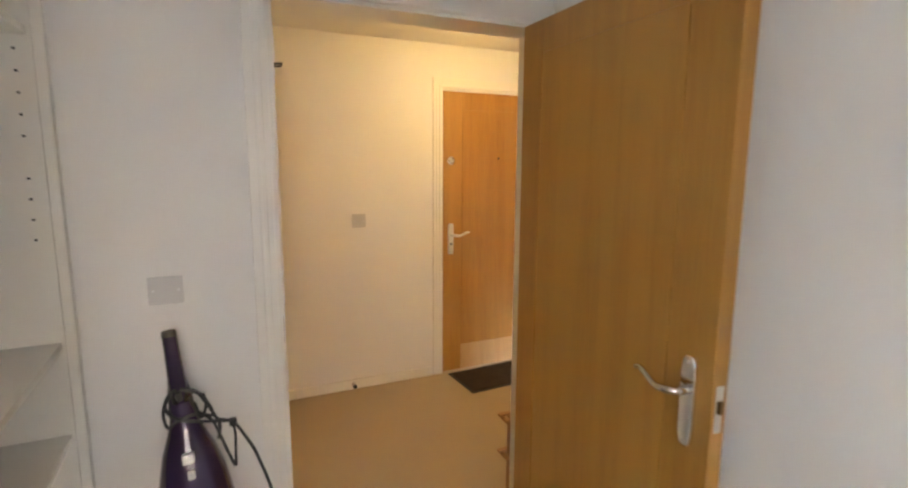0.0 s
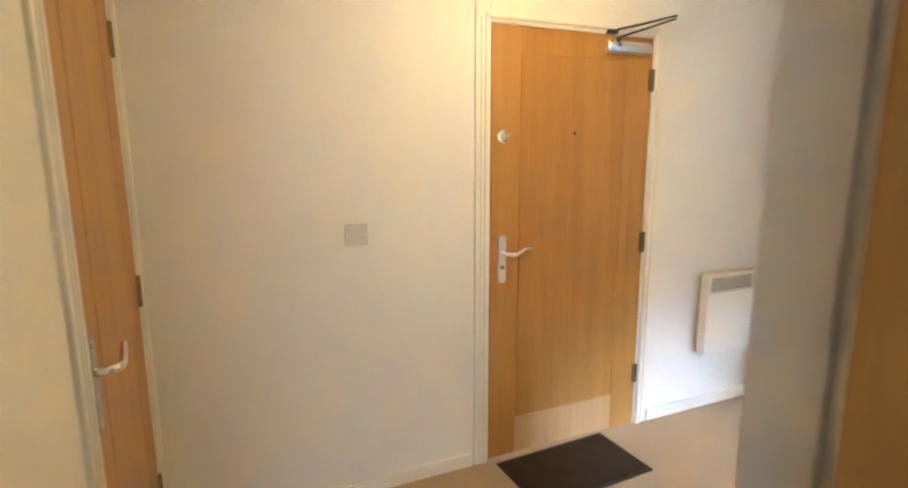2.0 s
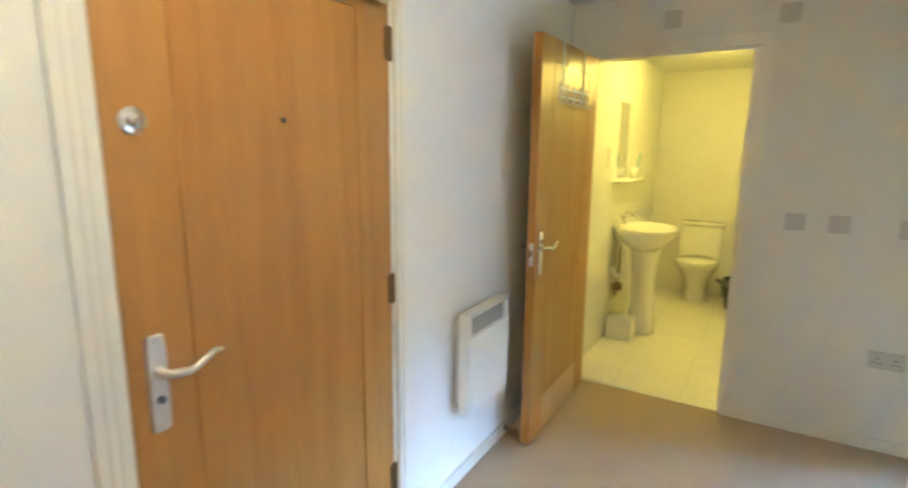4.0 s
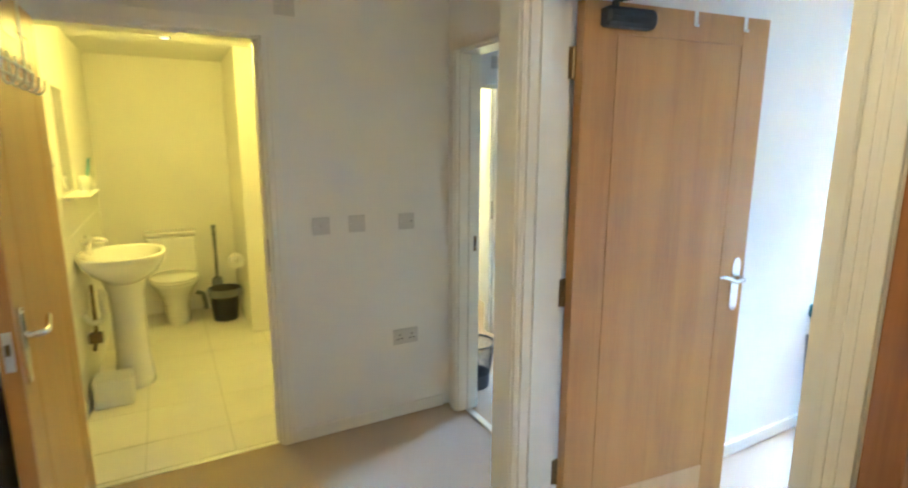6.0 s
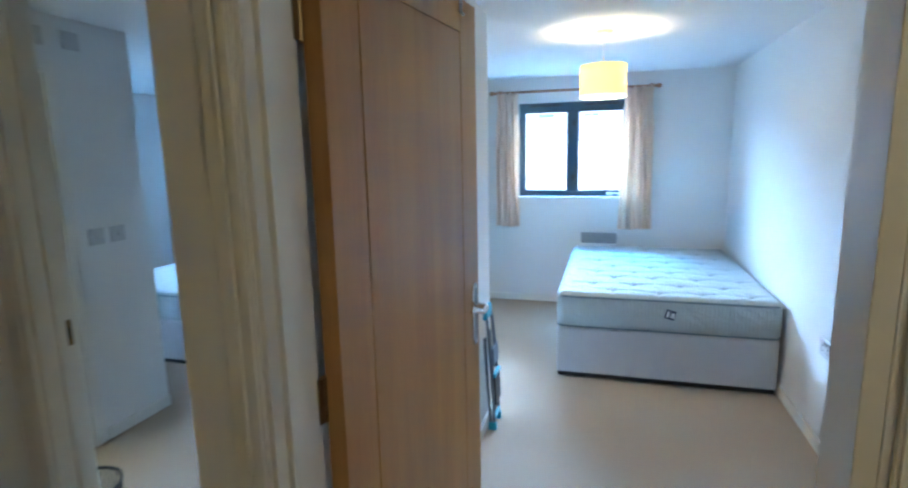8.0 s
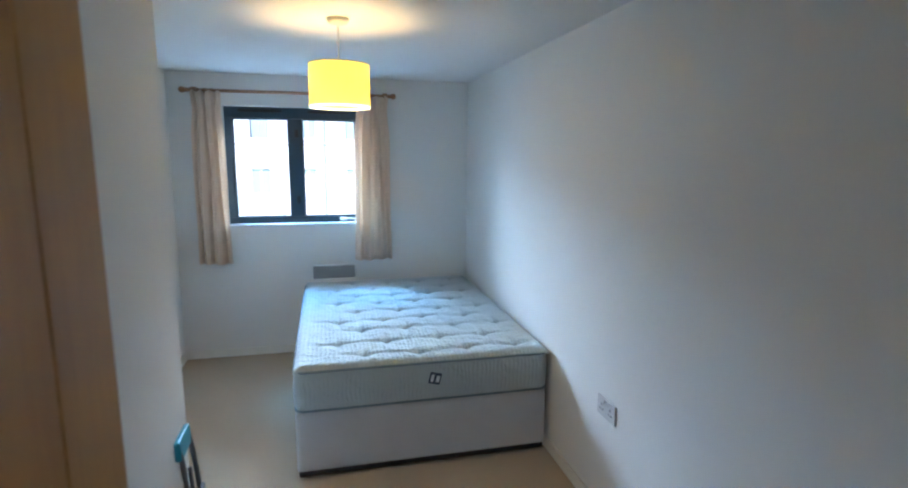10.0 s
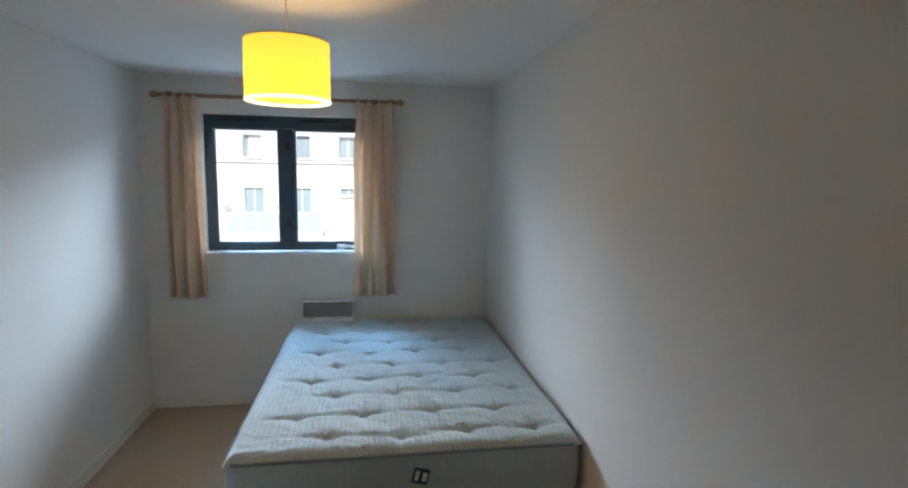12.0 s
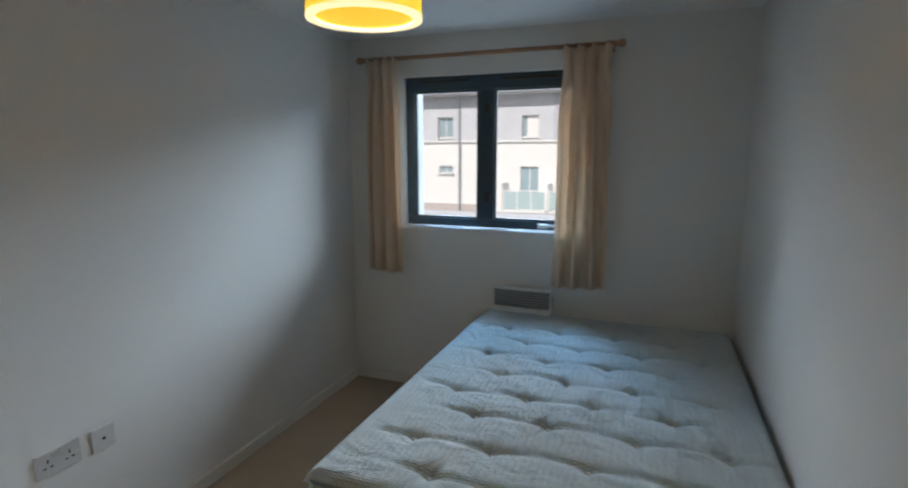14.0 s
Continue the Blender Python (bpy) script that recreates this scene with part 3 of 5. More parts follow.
# door of the room with the shelves, open inwards
door_frame("door_frame_shelf_room", pose(1.45, ROOM0[0], 0, 0, 0, 90), ROOM0[1] - ROOM0[0], 0.16, stop=(0.050, 0.03, 0.012))
door_leaf("door_shelf_room", pose(1.462, 0.497, 0, 0, 0, -2.5), 0.866, "wide open oak-veneer door of the shelf room", 1.99, 0.044, (0.12, 0.138, 0.195, 0.105), knuckle=1, handles=(-1, 1), toward=-1, backset=0.064)

# bedroom door, open inwards
door_frame("door_frame_bedroom", pose(1.45, BED[0], 0, 0, 0, 90), BED[1] - BED[0], 0.16, stop=(0.050, 0.108, 0.030), far_stop=(0.090, 0.036, 0.013))
bl = door_leaf("door_bedroom", pose(1.460, 2.388, 0, 0, 0, -7.0), 0.815, "open oak-veneer bedroom door with a black closer", 1.99, 0.044, (0.13, 0.13, 0.195, 0.10),
               knuckle=1, handles=(-1, 1), hinges=(0.31, 1.018, 1.80), toward=-1)
door_closer("door_closer", pose(1.460, 2.388, 0, 0, 0, -7.0) @ Matrix.Translation((0.158, -0.001, 1.938)), M_BLACK, "black overhead closer on the bedroom door", M_BLACK, half=0.098)

# doorway of the second bedroom, its door out of view inside
door_frame("door_frame_second_room", pose(1.76, ROOM2[0], 0, 0, 0, 90), ROOM2[1] - ROOM2[0], 0.12)
door_frame("door_frame_ensuite", pose(1.87, 4.50, 0), 0.655, 0.12, 1.965)


def threshold(name, x0, x1, y0, y1, label):
    return structure(name, boxes((x0, x1, y0, y1, 0.001, 0.008), bevel=0.003), M_SATIN, label, "threshold strip")


threshold("trim_second_room_threshold", 1.685, 1.722, ROOM2[0] + 0.024, ROOM2[1] - 0.024, "silver metal carpet strip in the doorway")
threshold("trim_bathroom_threshold", BATH[0] + 0.024, BATH[1] - 0.024, 3.66, 3.69, "silver metal strip at the bathroom doorway")


def keep_plate(x, y, z, nx, ny, name="strike_plate", h=0.085):
    """A small striking plate let into a jamb."""
    bm = boxes((x - (0.0012 if nx else 0.011), x + (0.0012 if nx else 0.011), y - (0.0012 if ny else 0.011), y + (0.0012 if ny else 0.011), z - h / 2, z + h / 2))
    ob = tagged(part(name, bm, M_BRASS), "small brass striking plate in a door jamb", "strike plate")
    part("keep_hole", boxes((x - (0.002 if nx else 0.006), x + (0.002 if nx else 0.006), y - (0.002 if ny else 0.006), y + (0.002 if ny else 0.006), z - 0.018, z + 0.018)), M_BLACK, ob)
    return ob


keep_plate(1.425, ROOM0[0] + 0.0232, 1.02, 0, 1)
keep_plate(1.737, ROOM2[1] - 0.0232, 0.99, 0, 1)
keep_plate(2.525 - 0.0232, 4.535, 1.02, 1, 0, h=0.14)
keep_plate(BATH[1] - 0.0232, 3.66, 1.0, 1, 0, h=0.16)


# ---- bedroom window ----
WY0, WY1, WZ0, WZ1 = 1.68, 2.735, 1.085, 2.0


def window_unit(name, x, y0, y1, z0, z1, label):
    ob = thing(name, pose(x, 0, 0), label, "window", kind="structure")
    fw, d, mid = 0.055, 0.06, (y0 + y1) / 2
    part("frame_bottom", boxes((0, d, y0, y1, z0, z0 + 0.05), bevel=0.004), M_FRAME, ob)
    part("frame_top", boxes((0, d, y0, y1, z1 - 0.085, z1), bevel=0.004), M_FRAME, ob)
    for a, b in ((y0, y0 + fw), (y1 - fw, y1)):
        part("frame_side", boxes((0, d, a, b, z0 + 0.05, z1 - 0.085), bevel=0.004), M_FRAME, ob)
    part("mullion", boxes((0, d, mid - 0.050, mid + 0.050, z0 + 0.05, z1 - 0.085), bevel=0.004), M_FRAME, ob)
    for a, b in ((y0 + fw, mid - 0.050), (mid + 0.050, y1 - fw)):
        part("trickle_vent", boxes((-0.012, 0.0, a + 0.05, b - 0.05, z1 - 0.040, z1 - 0.018), bevel=0.003), M_BLACK, ob, "black trickle vent")
        for s in ((a, a + 0.012, z0 + 0.05, z1 - 0.085), (b - 0.012, b, z0 + 0.05, z1 - 0.085)):
            part("glazing_bead", boxes((0.012, 0.03, s[0], s[1], s[2], s[3]), bevel=0.002), M_FRAME, ob)
        for z in (z0 + 0.05, z1 - 0.097):
            part("glazing_bead", boxes((0.012, 0.03, a + 0.012, b - 0.012, z, z + 0.012), bevel=0.002), M_FRAME, ob)
        g = part("pane", boxes((0.032, 0.038, a, b, z0 + 0.05, z1 - 0.085)), M_GLASS, ob, "clear glass pane")
        g.visible_shadow = False
    for z in (z0 + 0.19, z1 - 0.20):
        part("sash_hinge", boxes((-0.016, 0.0, mid - 0.022, mid + 0.006, z - 0.03, z + 0.03), bevel=0.003), M_BLACK, ob)
    hd = part("handle_base", boxes((-0.014, 0.0, y0 + 0.14, y0 + 0.20, z0 + 0.012, z0 + 0.042), bevel=0.004), M_SATIN, ob, "silver window handle")
    part("handle_grip", tube(bmesh.new(), [(-0.022, y0 + 0.185, z0 + 0.03), (-0.034, y0 + 0.17, z0 + 0.034), (-0.036, y0 + 0.10, z0 + 0.030), (-0.034, y0 + 0.06, z0 + 0.026)], 0.008, 8), M_SATIN, hd, smooth=True)
    return ob


window_unit("window_1", 5.932, WY0, WY1, WZ0, WZ1, "dark grey two-light aluminium bedroom window")
structure("window_sill", boxes((5.862, 5.932, WY0 - 0.0, WY1 + 0.0, 1.060, 1.084), bevel=0.004), M_SILL, "white painted board below the bedroom window", "window sill")
window_unit("window_2", 5.97, 4.5, 5.4, 1.05, 1.95, "grey aluminium window of the second bedroom")
window_unit("window_3", 4.33, -1.2, -0.2, 0.9, 2.0, "grey aluminium window of the shelf room")


# ---- curtains ----
def curtain(name, y0, y1, z0, z1, x, folds, seed, label):
    rnd = random.Random(seed)
    ph = [rnd.uniform(0, 6.28) for _ in range(4)]
    bm = bmesh.new()
    nu, nv = 84, 34
    rows = []
    for j in range(nv + 1):
        v = j / nv
        row = []
        for i in range(nu + 1):
            u = i / nu
            amp = 0.015 + 0.013 * min(1, v * 3)
            pinch = math.exp(-((v - 0.035) / 0.03) ** 2)
            wav = math.sin(2 * math.pi * folds * u + ph[0] + 0.5 * math.sin(2.2 * v + ph[1]))
            wav += 0.32 * math.sin(2 * math.pi * (folds * 2.1) * u + ph[2] + 1.2 * v) * (1 - 0.4 * v)
            edge = min(1.0, 6 * u + 0.3, 6 * (1 - u) + 0.3)
            spread = 1 + 0.17 * (v - 0.55) - 0.12 * math.exp(-((v - 0.10) / 0.09) ** 2)
            y = (y0 + y1) / 2 + (u - 0.5) * (y1 - y0) * spread + 0.006 * math.sin(9 * u + 5 * v + ph[3])
            row.append(bm.verts.new((x - amp * wav * edge * (1 - 0.5 * pinch) - 0.004 * math.sin(3 * v + 11 * u), y, z1 + (z0 - z1) * v + 0.004 * math.sin(6.0 * u + ph[2]) * v)))
        rows.append(row)
    for a, b in zip(rows, rows[1:]):
        for i in range(nu):
            bm.faces.new((a[i], a[i + 1], b[i + 1], b[i]))
    ob = thing(name, pose(0, 0, 0), label, "curtain", "pair of curtains")
    cloth = part("cloth", bm, M_CURTAIN, ob, smooth=True)
    sol = cloth.modifiers.new("thickness", 'SOLIDIFY')
    sol.thickness = 0.003
    for k in range(4):
        y = y0 + (k + 0.5) * (y1 - y0) / 4
        part("pleat", tube(bmesh.new(), [(x - 0.026, y, z1 + 0.004), (x - 0.036, y, z1 - 0.03), (x - 0.024, y + 0.004, z1 - 0.10)], [0.011, 0.012, 0.004], 8, 0.8), M_CURTAIN, ob, smooth=True)
    return ob


curtain("curtain", 2.712, 2.945, 0.79, 2.092, 5.800, 2.9, 3, "short unlined cream cotton curtain drawn back")
curtain("curtain", 1.472, 1.758, 0.782, 2.092, 5.800, 3.3, 8, "short cream cotton curtain drawn back over the heater")

pole = thing("curtain_pole", pose(5.815, 0, 2.100), "slim brown wooden curtain pole with ball finials", "curtain pole")
part("rod", tube(bmesh.new(), [(0, 1.475, 0), (0, 2.0, 0.001), (0, 2.955, 0)], 0.0125, 12), M_POLE, pole, smooth=True)
for y, s in ((1.475, -1), (2.955, 1)):
    bm = lathe(bmesh.new(), [(0.0, -0.004), (0.014, -0.004), (0.017, 0.004), (0.012, 0.010), (0.017, 0.020), (0.023, 0.032), (0.021, 0.046), (0.012, 0.056), (0, 0.058)], (0, 0, 0), 16)
    bm.transform(Matrix.Translation((0, y, 0)) @ Matrix.Rotation(radians(-90 * s), 4, 'X'))
    part("finial", bm, M_POLE, pole, smooth=True)
for y in (1.50, 2.925):
    br = part("bracket", boxes((0.010, 0.075, y - 0.010, y + 0.010, -0.012, 0.010), (0.062, 0.075, y - 0.018, y + 0.018, -0.03, 0.03), bevel=0.003), M_POLE, pole)
for y0, y1 in ((2.72, 2.955), (1.49, 1.75)):
    for k in range(5):
        y = y0 + (k + 0.5) * (y1 - y0) / 5
        ring = [(0.021 * math.cos(a), y, 0.021 * math.sin(a) - 0.006) for a in [2 * math.pi * q / 14 for q in range(15)]]
        part("ring", tube(bmesh.new(), ring, 0.0035, 6), M_POLE, pole, smooth=True)


# ---- bed ----
BX0, BX1, BY0, BY1 = 4.012, 5.862, 0.818, 2.172
divan = thing("divan_base", pose(0, 0, 0), "pale grey fabric divan bed base against the wall", "bed base")
part("base_body", boxes((BX0 + 0.012, (BX0 + BX1) / 2 - 0.004, BY0 + 0.006, BY1 - 0.004, 0.036, 0.358), bevel=0.018), M_DIVAN, divan, smooth=False)
part("base_body", boxes(((BX0 + BX1) / 2 + 0.004, BX1 - 0.006, BY0 + 0.006, BY1 - 0.004, 0.036, 0.358), bevel=0.018), M_DIVAN, divan)
part("plinth", boxes((BX0 + 0.02, BX1 - 0.02, BY0 + 0.014, BY1 - 0.012, 0.010, 0.042)), M_BLACK, divan, "black underside lining")
for x in (BX0 + 0.06, BX1 - 0.10):
    for y in (BY0 + 0.06, BY1 - 0.05):
        part("castor", lathe(bmesh.new(), [(0, 0.0), (0.018, 0.0), (0.022, 0.008), (0.022, 0.026), (0.010, 0.034), (0, 0.034)], (x, y, 0.0), 12), M_BLACK, divan, smooth=True)

mat_ob = thing("mattress", pose(0, 0, 0), "bare white tufted mattress with woven damask cover", "mattress")
ZB, ZT = 0.360, 0.606
tufts = []
for r in range(9):
    for c in range(5):
        ty = BY0 + 0.16 + c * 0.275 + (0.1375 if r % 2 else 0.0)
        if ty < BY1 - 0.10:
            tufts.append((BX0 + 0.125 + r * 0.2, ty))
random.seed(5)
tufts = [(x + random.uniform(-0.012, 0.012), y + random.uniform(-0.014, 0.014), random.uniform(0.8, 1.2)) for x, y in tufts]


def quilt(x, y):
    """How far the quilted top lies below its highest level."""
    h = 0.0
    for tx, ty, k in tufts:
        dx, dy = x - tx, y - ty
        d2 = dx * dx + dy * dy
        if d2 < 0.05:
            d = math.sqrt(d2)
            h += k * 0.025 * math.exp(-(d / 0.028) ** 1.3)
            lean = abs(dx - 0.10 * dy * math.sin(tx * 9 + ty * 5))
            h += k * 0.017 * math.exp(-(lean / 0.014) ** 2) * math.exp(-(dy / 0.135) ** 2)
            h += k * 0.008 * math.exp(-(abs(dy) / 0.011) ** 2) * math.exp(-(dx / 0.095) ** 2)
    return h + 0.004 * noise.noise(Vector((x * 5, y * 5, 0.3))) + 0.0025 * noise.noise(Vector((x * 16, y * 16, 2.0)))


bm = bmesh.new()
NX, NY = 150, 110
grid = []
for i in range(NX + 1):
    row = []
    for j in range(NY + 1):
        x, y = BX0 + (BX1 - BX0) * i / NX, BY0 + (BY1 - BY0) * j / NY
        e = min(x - BX0, BX1 - x, y - BY0, BY1 - y)
        r = 0.055
        drop = 0.034 * (1 - math.sqrt(max(0.0, 1 - (1 - min(e, r) / r) ** 2)))
        fade = min(1.0, e / 0.09)
        row.append(bm.verts.new((x, y, ZT - drop - quilt(x, y) * fade)))
    grid.append(row)
for i in range(NX):
    for j in range(NY):
        bm.faces.new((grid[i][j], grid[i + 1][j], grid[i + 1][j + 1], grid[i][j + 1]))
part("quilted_top", bm, M_MATTRESS, mat_ob, smooth=True)


def border_loop(z, inset):
    x0, x1, y0, y1, r = BX0 + inset, BX1 - inset, BY0 + inset, BY1 - inset, 0.05
    pts = []
    for cx, cy, a0 in ((x1 - r, y1 - r, 0), (x0 + r, y1 - r, 90), (x0 + r, y0 + r, 180), (x1 - r, y0 + r, 270)):
        for k in range(7):
            a = radians(a0 + 15 * k)
            pts.append((cx + r * math.cos(a), cy + r * math.sin(a), z))
    return pts + [pts[0], pts[1]]


bm = bmesh.new()
levels = [(ZB + 0.006, 0.010), (ZB + 0.03, 0.001), (ZB + 0.12, -0.004), (ZT - 0.06, 0.0), (ZT - 0.028, 0.006)]
loops = [[bm.verts.new(p) for p in border_loop(z, i)[:-2]] for z, i in levels]
for a, b in zip(loops, loops[1:]):
    for k in range(len(a)):
        bm.faces.new((a[k], a[(k + 1) % len(a)], b[(k + 1) % len(a)], b[k]))
bm.faces.new(list(reversed(loops[0])))
side = part("border", bm, M_MATTRESS, mat_ob, smooth=True)
part("piping", tube(bmesh.new(), border_loop(ZT - 0.030, 0.002), 0.0062, 8), M_PIPING, mat_ob, "dark piped seam", smooth=True)
part("piping", tube(bmesh.new(), border_loop(ZB + 0.010, 0.004), 0.0058, 8), M_PIPING, mat_ob, "dark piped seam", smooth=True)
tassel = mesh_of("tuft_tassel", lathe(bmesh.new(), [(0.0, 0.004), (0.006, 0.003), (0.008, 0.0), (0.006, -0.004)], (0, 0, 0), 8), M_BUTTON)
for tx, ty, k in tufts:
    tt = new("tuft_tassel", tassel)
    tt.parent = mat_ob
    tt.location = (tx, ty, ZT - 0.026 * k - 0.002)
askew = Matrix.Translation((0, 1.460, 0.490)) @ Matrix.Rotation(radians(14), 4, 'X')
bm = boxes((BX0 - 0.0065, BX0 - 0.003, -0.031, 0.031, -0.031, 0.031), bevel=0.002)
bm.transform(askew)
lab = part("maker_label", bm, M_LABEL, mat_ob, "dark woven label with pale mark")
bm = boxes((BX0 - 0.0072, BX0 - 0.0064, -0.024, -0.006, -0.018, 0.016), (BX0 - 0.0072, BX0 - 0.0064, 0.007, 0.022, -0.020, 0.020))
bm.transform(askew)
part("label_mark", bm, M_LABEL2, lab)


# ---- pendant lamp ----
pend = thing("pendant_lamp", pose(4.0, 1.91, 0), "lit pendant with cream fabric drum shade", "ceiling lamp")
part("ceiling_rose", lathe(bmesh.new(), [(0, CEIL_BED), (0.050, CEIL_BED), (0.050, CEIL_BED - 0.012), (0.042, CEIL_BED - 0.022), (0.014, CEIL_BED - 0.030), (0, CEIL_BED - 0.030)], segments=24), M_PLASTIC, pend, smooth=True)
part("flex", tube(bmesh.new(), [(0, 0, CEIL_BED - 0.02), (0.001, 0, 2.12), (0, 0, 2.03)], 0.0035, 8), M_PLASTIC, pend)
part("bulb_holder", lathe(bmesh.new(), [(0, 2.035), (0.017, 2.035), (0.019, 2.02), (0.019, 1.99), (0.014, 1.985), (0, 1.985)], segments=16), M_PLASTIC, pend, smooth=True)
part("bulb", lathe(bmesh.new(), [(0.0, 1.915), (0.012, 1.917), (0.022, 1.926), (0.027, 1.942), (0.024, 1.958), (0.015, 1.975), (0.012, 1.99)], segments=16), M_BULB, pend, smooth=True).visible_shadow = False
sh = part("shade", lathe(bmesh.new(), [(0.136, 1.853), (0.136, 1.95), (0.135, 2.043), (0.1335, 2.043), (0.1342, 1.95), (0.1345, 1.853), (0.136, 1.853)], segments=56), M_SHADE, pend, "glowing cream drum shade", smooth=True)
part("lower_ring", lathe(bmesh.new(), [(0.1375, 1.850), (0.1375, 1.858), (0.117, 1.858), (0.117, 1.850), (0.1375, 1.850)], segments=48), M_SHADE_RIM, pend, "bright lower rim")
part("diffuser", lathe(bmesh.new(), [(0, 1.8565), (0.117, 1.8565), (0.117, 1.8590), (0, 1.8590)], segments=48), M_DIFFUSER, pend, "amber translucent diffuser").visible_shadow = False
part("upper_ring", lathe(bmesh.new(), [(0.137, 2.038), (0.137, 2.044), (0.131, 2.044), (0.131, 2.038), (0.137, 2.038)], segments=48), M_PLASTIC, pend)
for a in (0, 120, 240):
    c, s = math.cos(radians(a)), math.sin(radians(a))
    part("spoke", tube(bmesh.new(), [(0.018 * c, 0.018 * s, 2.030), (0.132 * c, 0.132 * s, 2.040)], 0.002, 6), M_SATIN, pend)


# ---- panel heaters ----
def panel_heater(name, m, w, h, depth, label, grille=0.085, rim=True):
    """Local x along the wall, -y into the room, z from the heater's bottom."""
    ob = thing(name, m, label, "panel heater")
    part("back_box", boxes((0.03, w - 0.03, -depth * 0.42, 0, 0.03, h - 0.03), bevel=0.004), M_PLASTIC, ob)
    gz0, gz1 = h - grille - 0.018, h - 0.018
    f0, f1 = -depth, -depth * 0.42
    e = 0.022 if rim else 0.004
    if not rim:
        gz0, gz1 = h - grille, h - 0.004
    part("front_panel", boxes((0, w, f0, f1, 0, gz0), (0, e, f0, f1, gz0, gz1), (w - e, w, f0, f1, gz0, gz1), (0, w, f0, f1, gz1, h), bevel=0.003 if rim else 0.001), M_HEATER, ob)
    # The slot's shade is painted: a dark grey sheet behind the louvres.
    part("grille_shade", boxes((e, w - e, f0 + 0.02, f0 + 0.024, gz0, gz1)), M_GRILLE, ob, "dark grey sheet for the shade behind the louvres")
    n = 7
    for k in range(n):
        z = gz0 + (k + 0.5) * (gz1 - gz0) / n
        bm = boxes((e, w - e, -0.005, 0.005, -0.0014, 0.0014))
        bm.transform(Matrix.Translation((0, f0 + 0.010, z)) @ Matrix.Rotation(radians(-35), 4, 'X'))
        part("louvre", bm, M_HEATER if rim else M_LOUVRE, ob)
    part("control_box", boxes((w, w + 0.012, f1 - 0.02, f1 + 0.01, h - 0.10, h - 0.04), bevel=0.003), M_PLASTIC, ob)
    return ob


panel_heater("panel_heater", pose(-0.300, 2.265, 0.362, 0, 0, 90), 0.375, 0.450, 0.088,
             "white slim panel heater on the hall wall")
panel_heater("panel_heater", pose(5.888, 2.108, 0.335, 0, 0, -90), 0.34, 0.41, 0.09, "white slim panel heater with grey grille below the bedroom window", 0.112, False)


# ---- switches, sockets, plates ----
def wall_plate(name, m, w, h, label, kind, category):
    """Local x across, z up, -y out of the wall."""
    ob = thing(name, m, label, category)
    part("plate", boxes((-w / 2, w / 2, -0.009, 0, -h / 2, h / 2), bevel=0.003), M_PLASTIC, ob)
    if kind == "switch":
        part("rocker", boxes((-0.006, 0.006, -0.015, -0.008, -0.011, 0.011), bevel=0.002), M_PLASTIC, ob)
    if kind == "double_switch":
        for x in (-0.03, 0.03):
            part("rocker", boxes((x - 0.006, x + 0.006, -0.015, -0.008, -0.011, 0.011), bevel=0.002), M_PLASTIC, ob)
    if kind in ("socket", "double_socket"):
        for x in ((-0.036, 0.036) if kind == "double_socket" else (0,)):
            for dx, dz, a, b in ((0, 0.010, 0.003, 0.006), (-0.011, -0.012, 0.005, 0.0028), (0.011, -0.012, 0.005, 0.0028)):
                part("pin_slot", boxes((x + dx - a, x + dx + a, -0.0098, -0.008, dz - b, dz + b)), M_BLACK, ob)
            part("rocker", boxes((x * 0.45 - 0.005, x * 0.45 + 0.005, -0.013, -0.008, 0.020, 0.036), bevel=0.0015), M_PLASTIC, ob)
    if kind == "fused":
        part("fuse_cover", boxes((-0.014, 0.014, -0.011, -0.008, -0.012, 0.010), bevel=0.001), M_PLASTIC, ob)
        part("pilot_light", boxes((0.022, 0.030, -0.012, -0.008, -0.004, 0.004), bevel=0.001), M_GREY, ob)
    if kind == "aerial":
        bm = lathe(bmesh.new(), [(0, 0), (0.0065, 0), (0.0065, 0.004), (0.003, 0.004), (0, 0.001)], (0, 0, 0), 12)
        bm.transform(Matrix.Translation((0, -0.008, 0)) @ Matrix.Rotation(radians(90), 4, 'X'))
        part("aerial_socket", bm, M_BLACK, ob)
    sx = w / 2 - 0.013
    for x in (-sx, sx):
        bm = lathe(bmesh.new(), [(0, 0), (0.0035, 0), (0.003, 0.0012), (0, 0.0012)], (0, 0, 0), 8)
        bm.transform(Matrix.Translation((x, -0.0088, 0)) @ Matrix.Rotation(radians(90), 4, 'X'))
        part("screw", bm, M_SATIN, ob)
    return ob


ON_FRONT = lambda y, z: pose(-0.300, y, z, 0, 0, 90)
ON_BATHW = lambda x, z: pose(x, 3.640, z)
wall_plate("light_switch", ON_FRONT(0.374, 1.149), 0.09, 0.09, "single white light switch beside the front door", "switch", "light switch")
for x in (0.917, 1.102):
    wall_plate("light_switch", ON_BATHW(x, 1.13), 0.088, 0.088, "single white light switch beside the bathroom door", "switch", "light switch")
wall_plate("fused_switch", ON_BATHW(1.380, 1.125), 0.088, 0.088, "white fused spur switch on hall wall", "fused", "wall switch")
wall_plate("double_socket", ON_BATHW(1.365, 0.474), 0.148, 0.088, "white double power socket low on hall wall", "double_socket", "power socket")
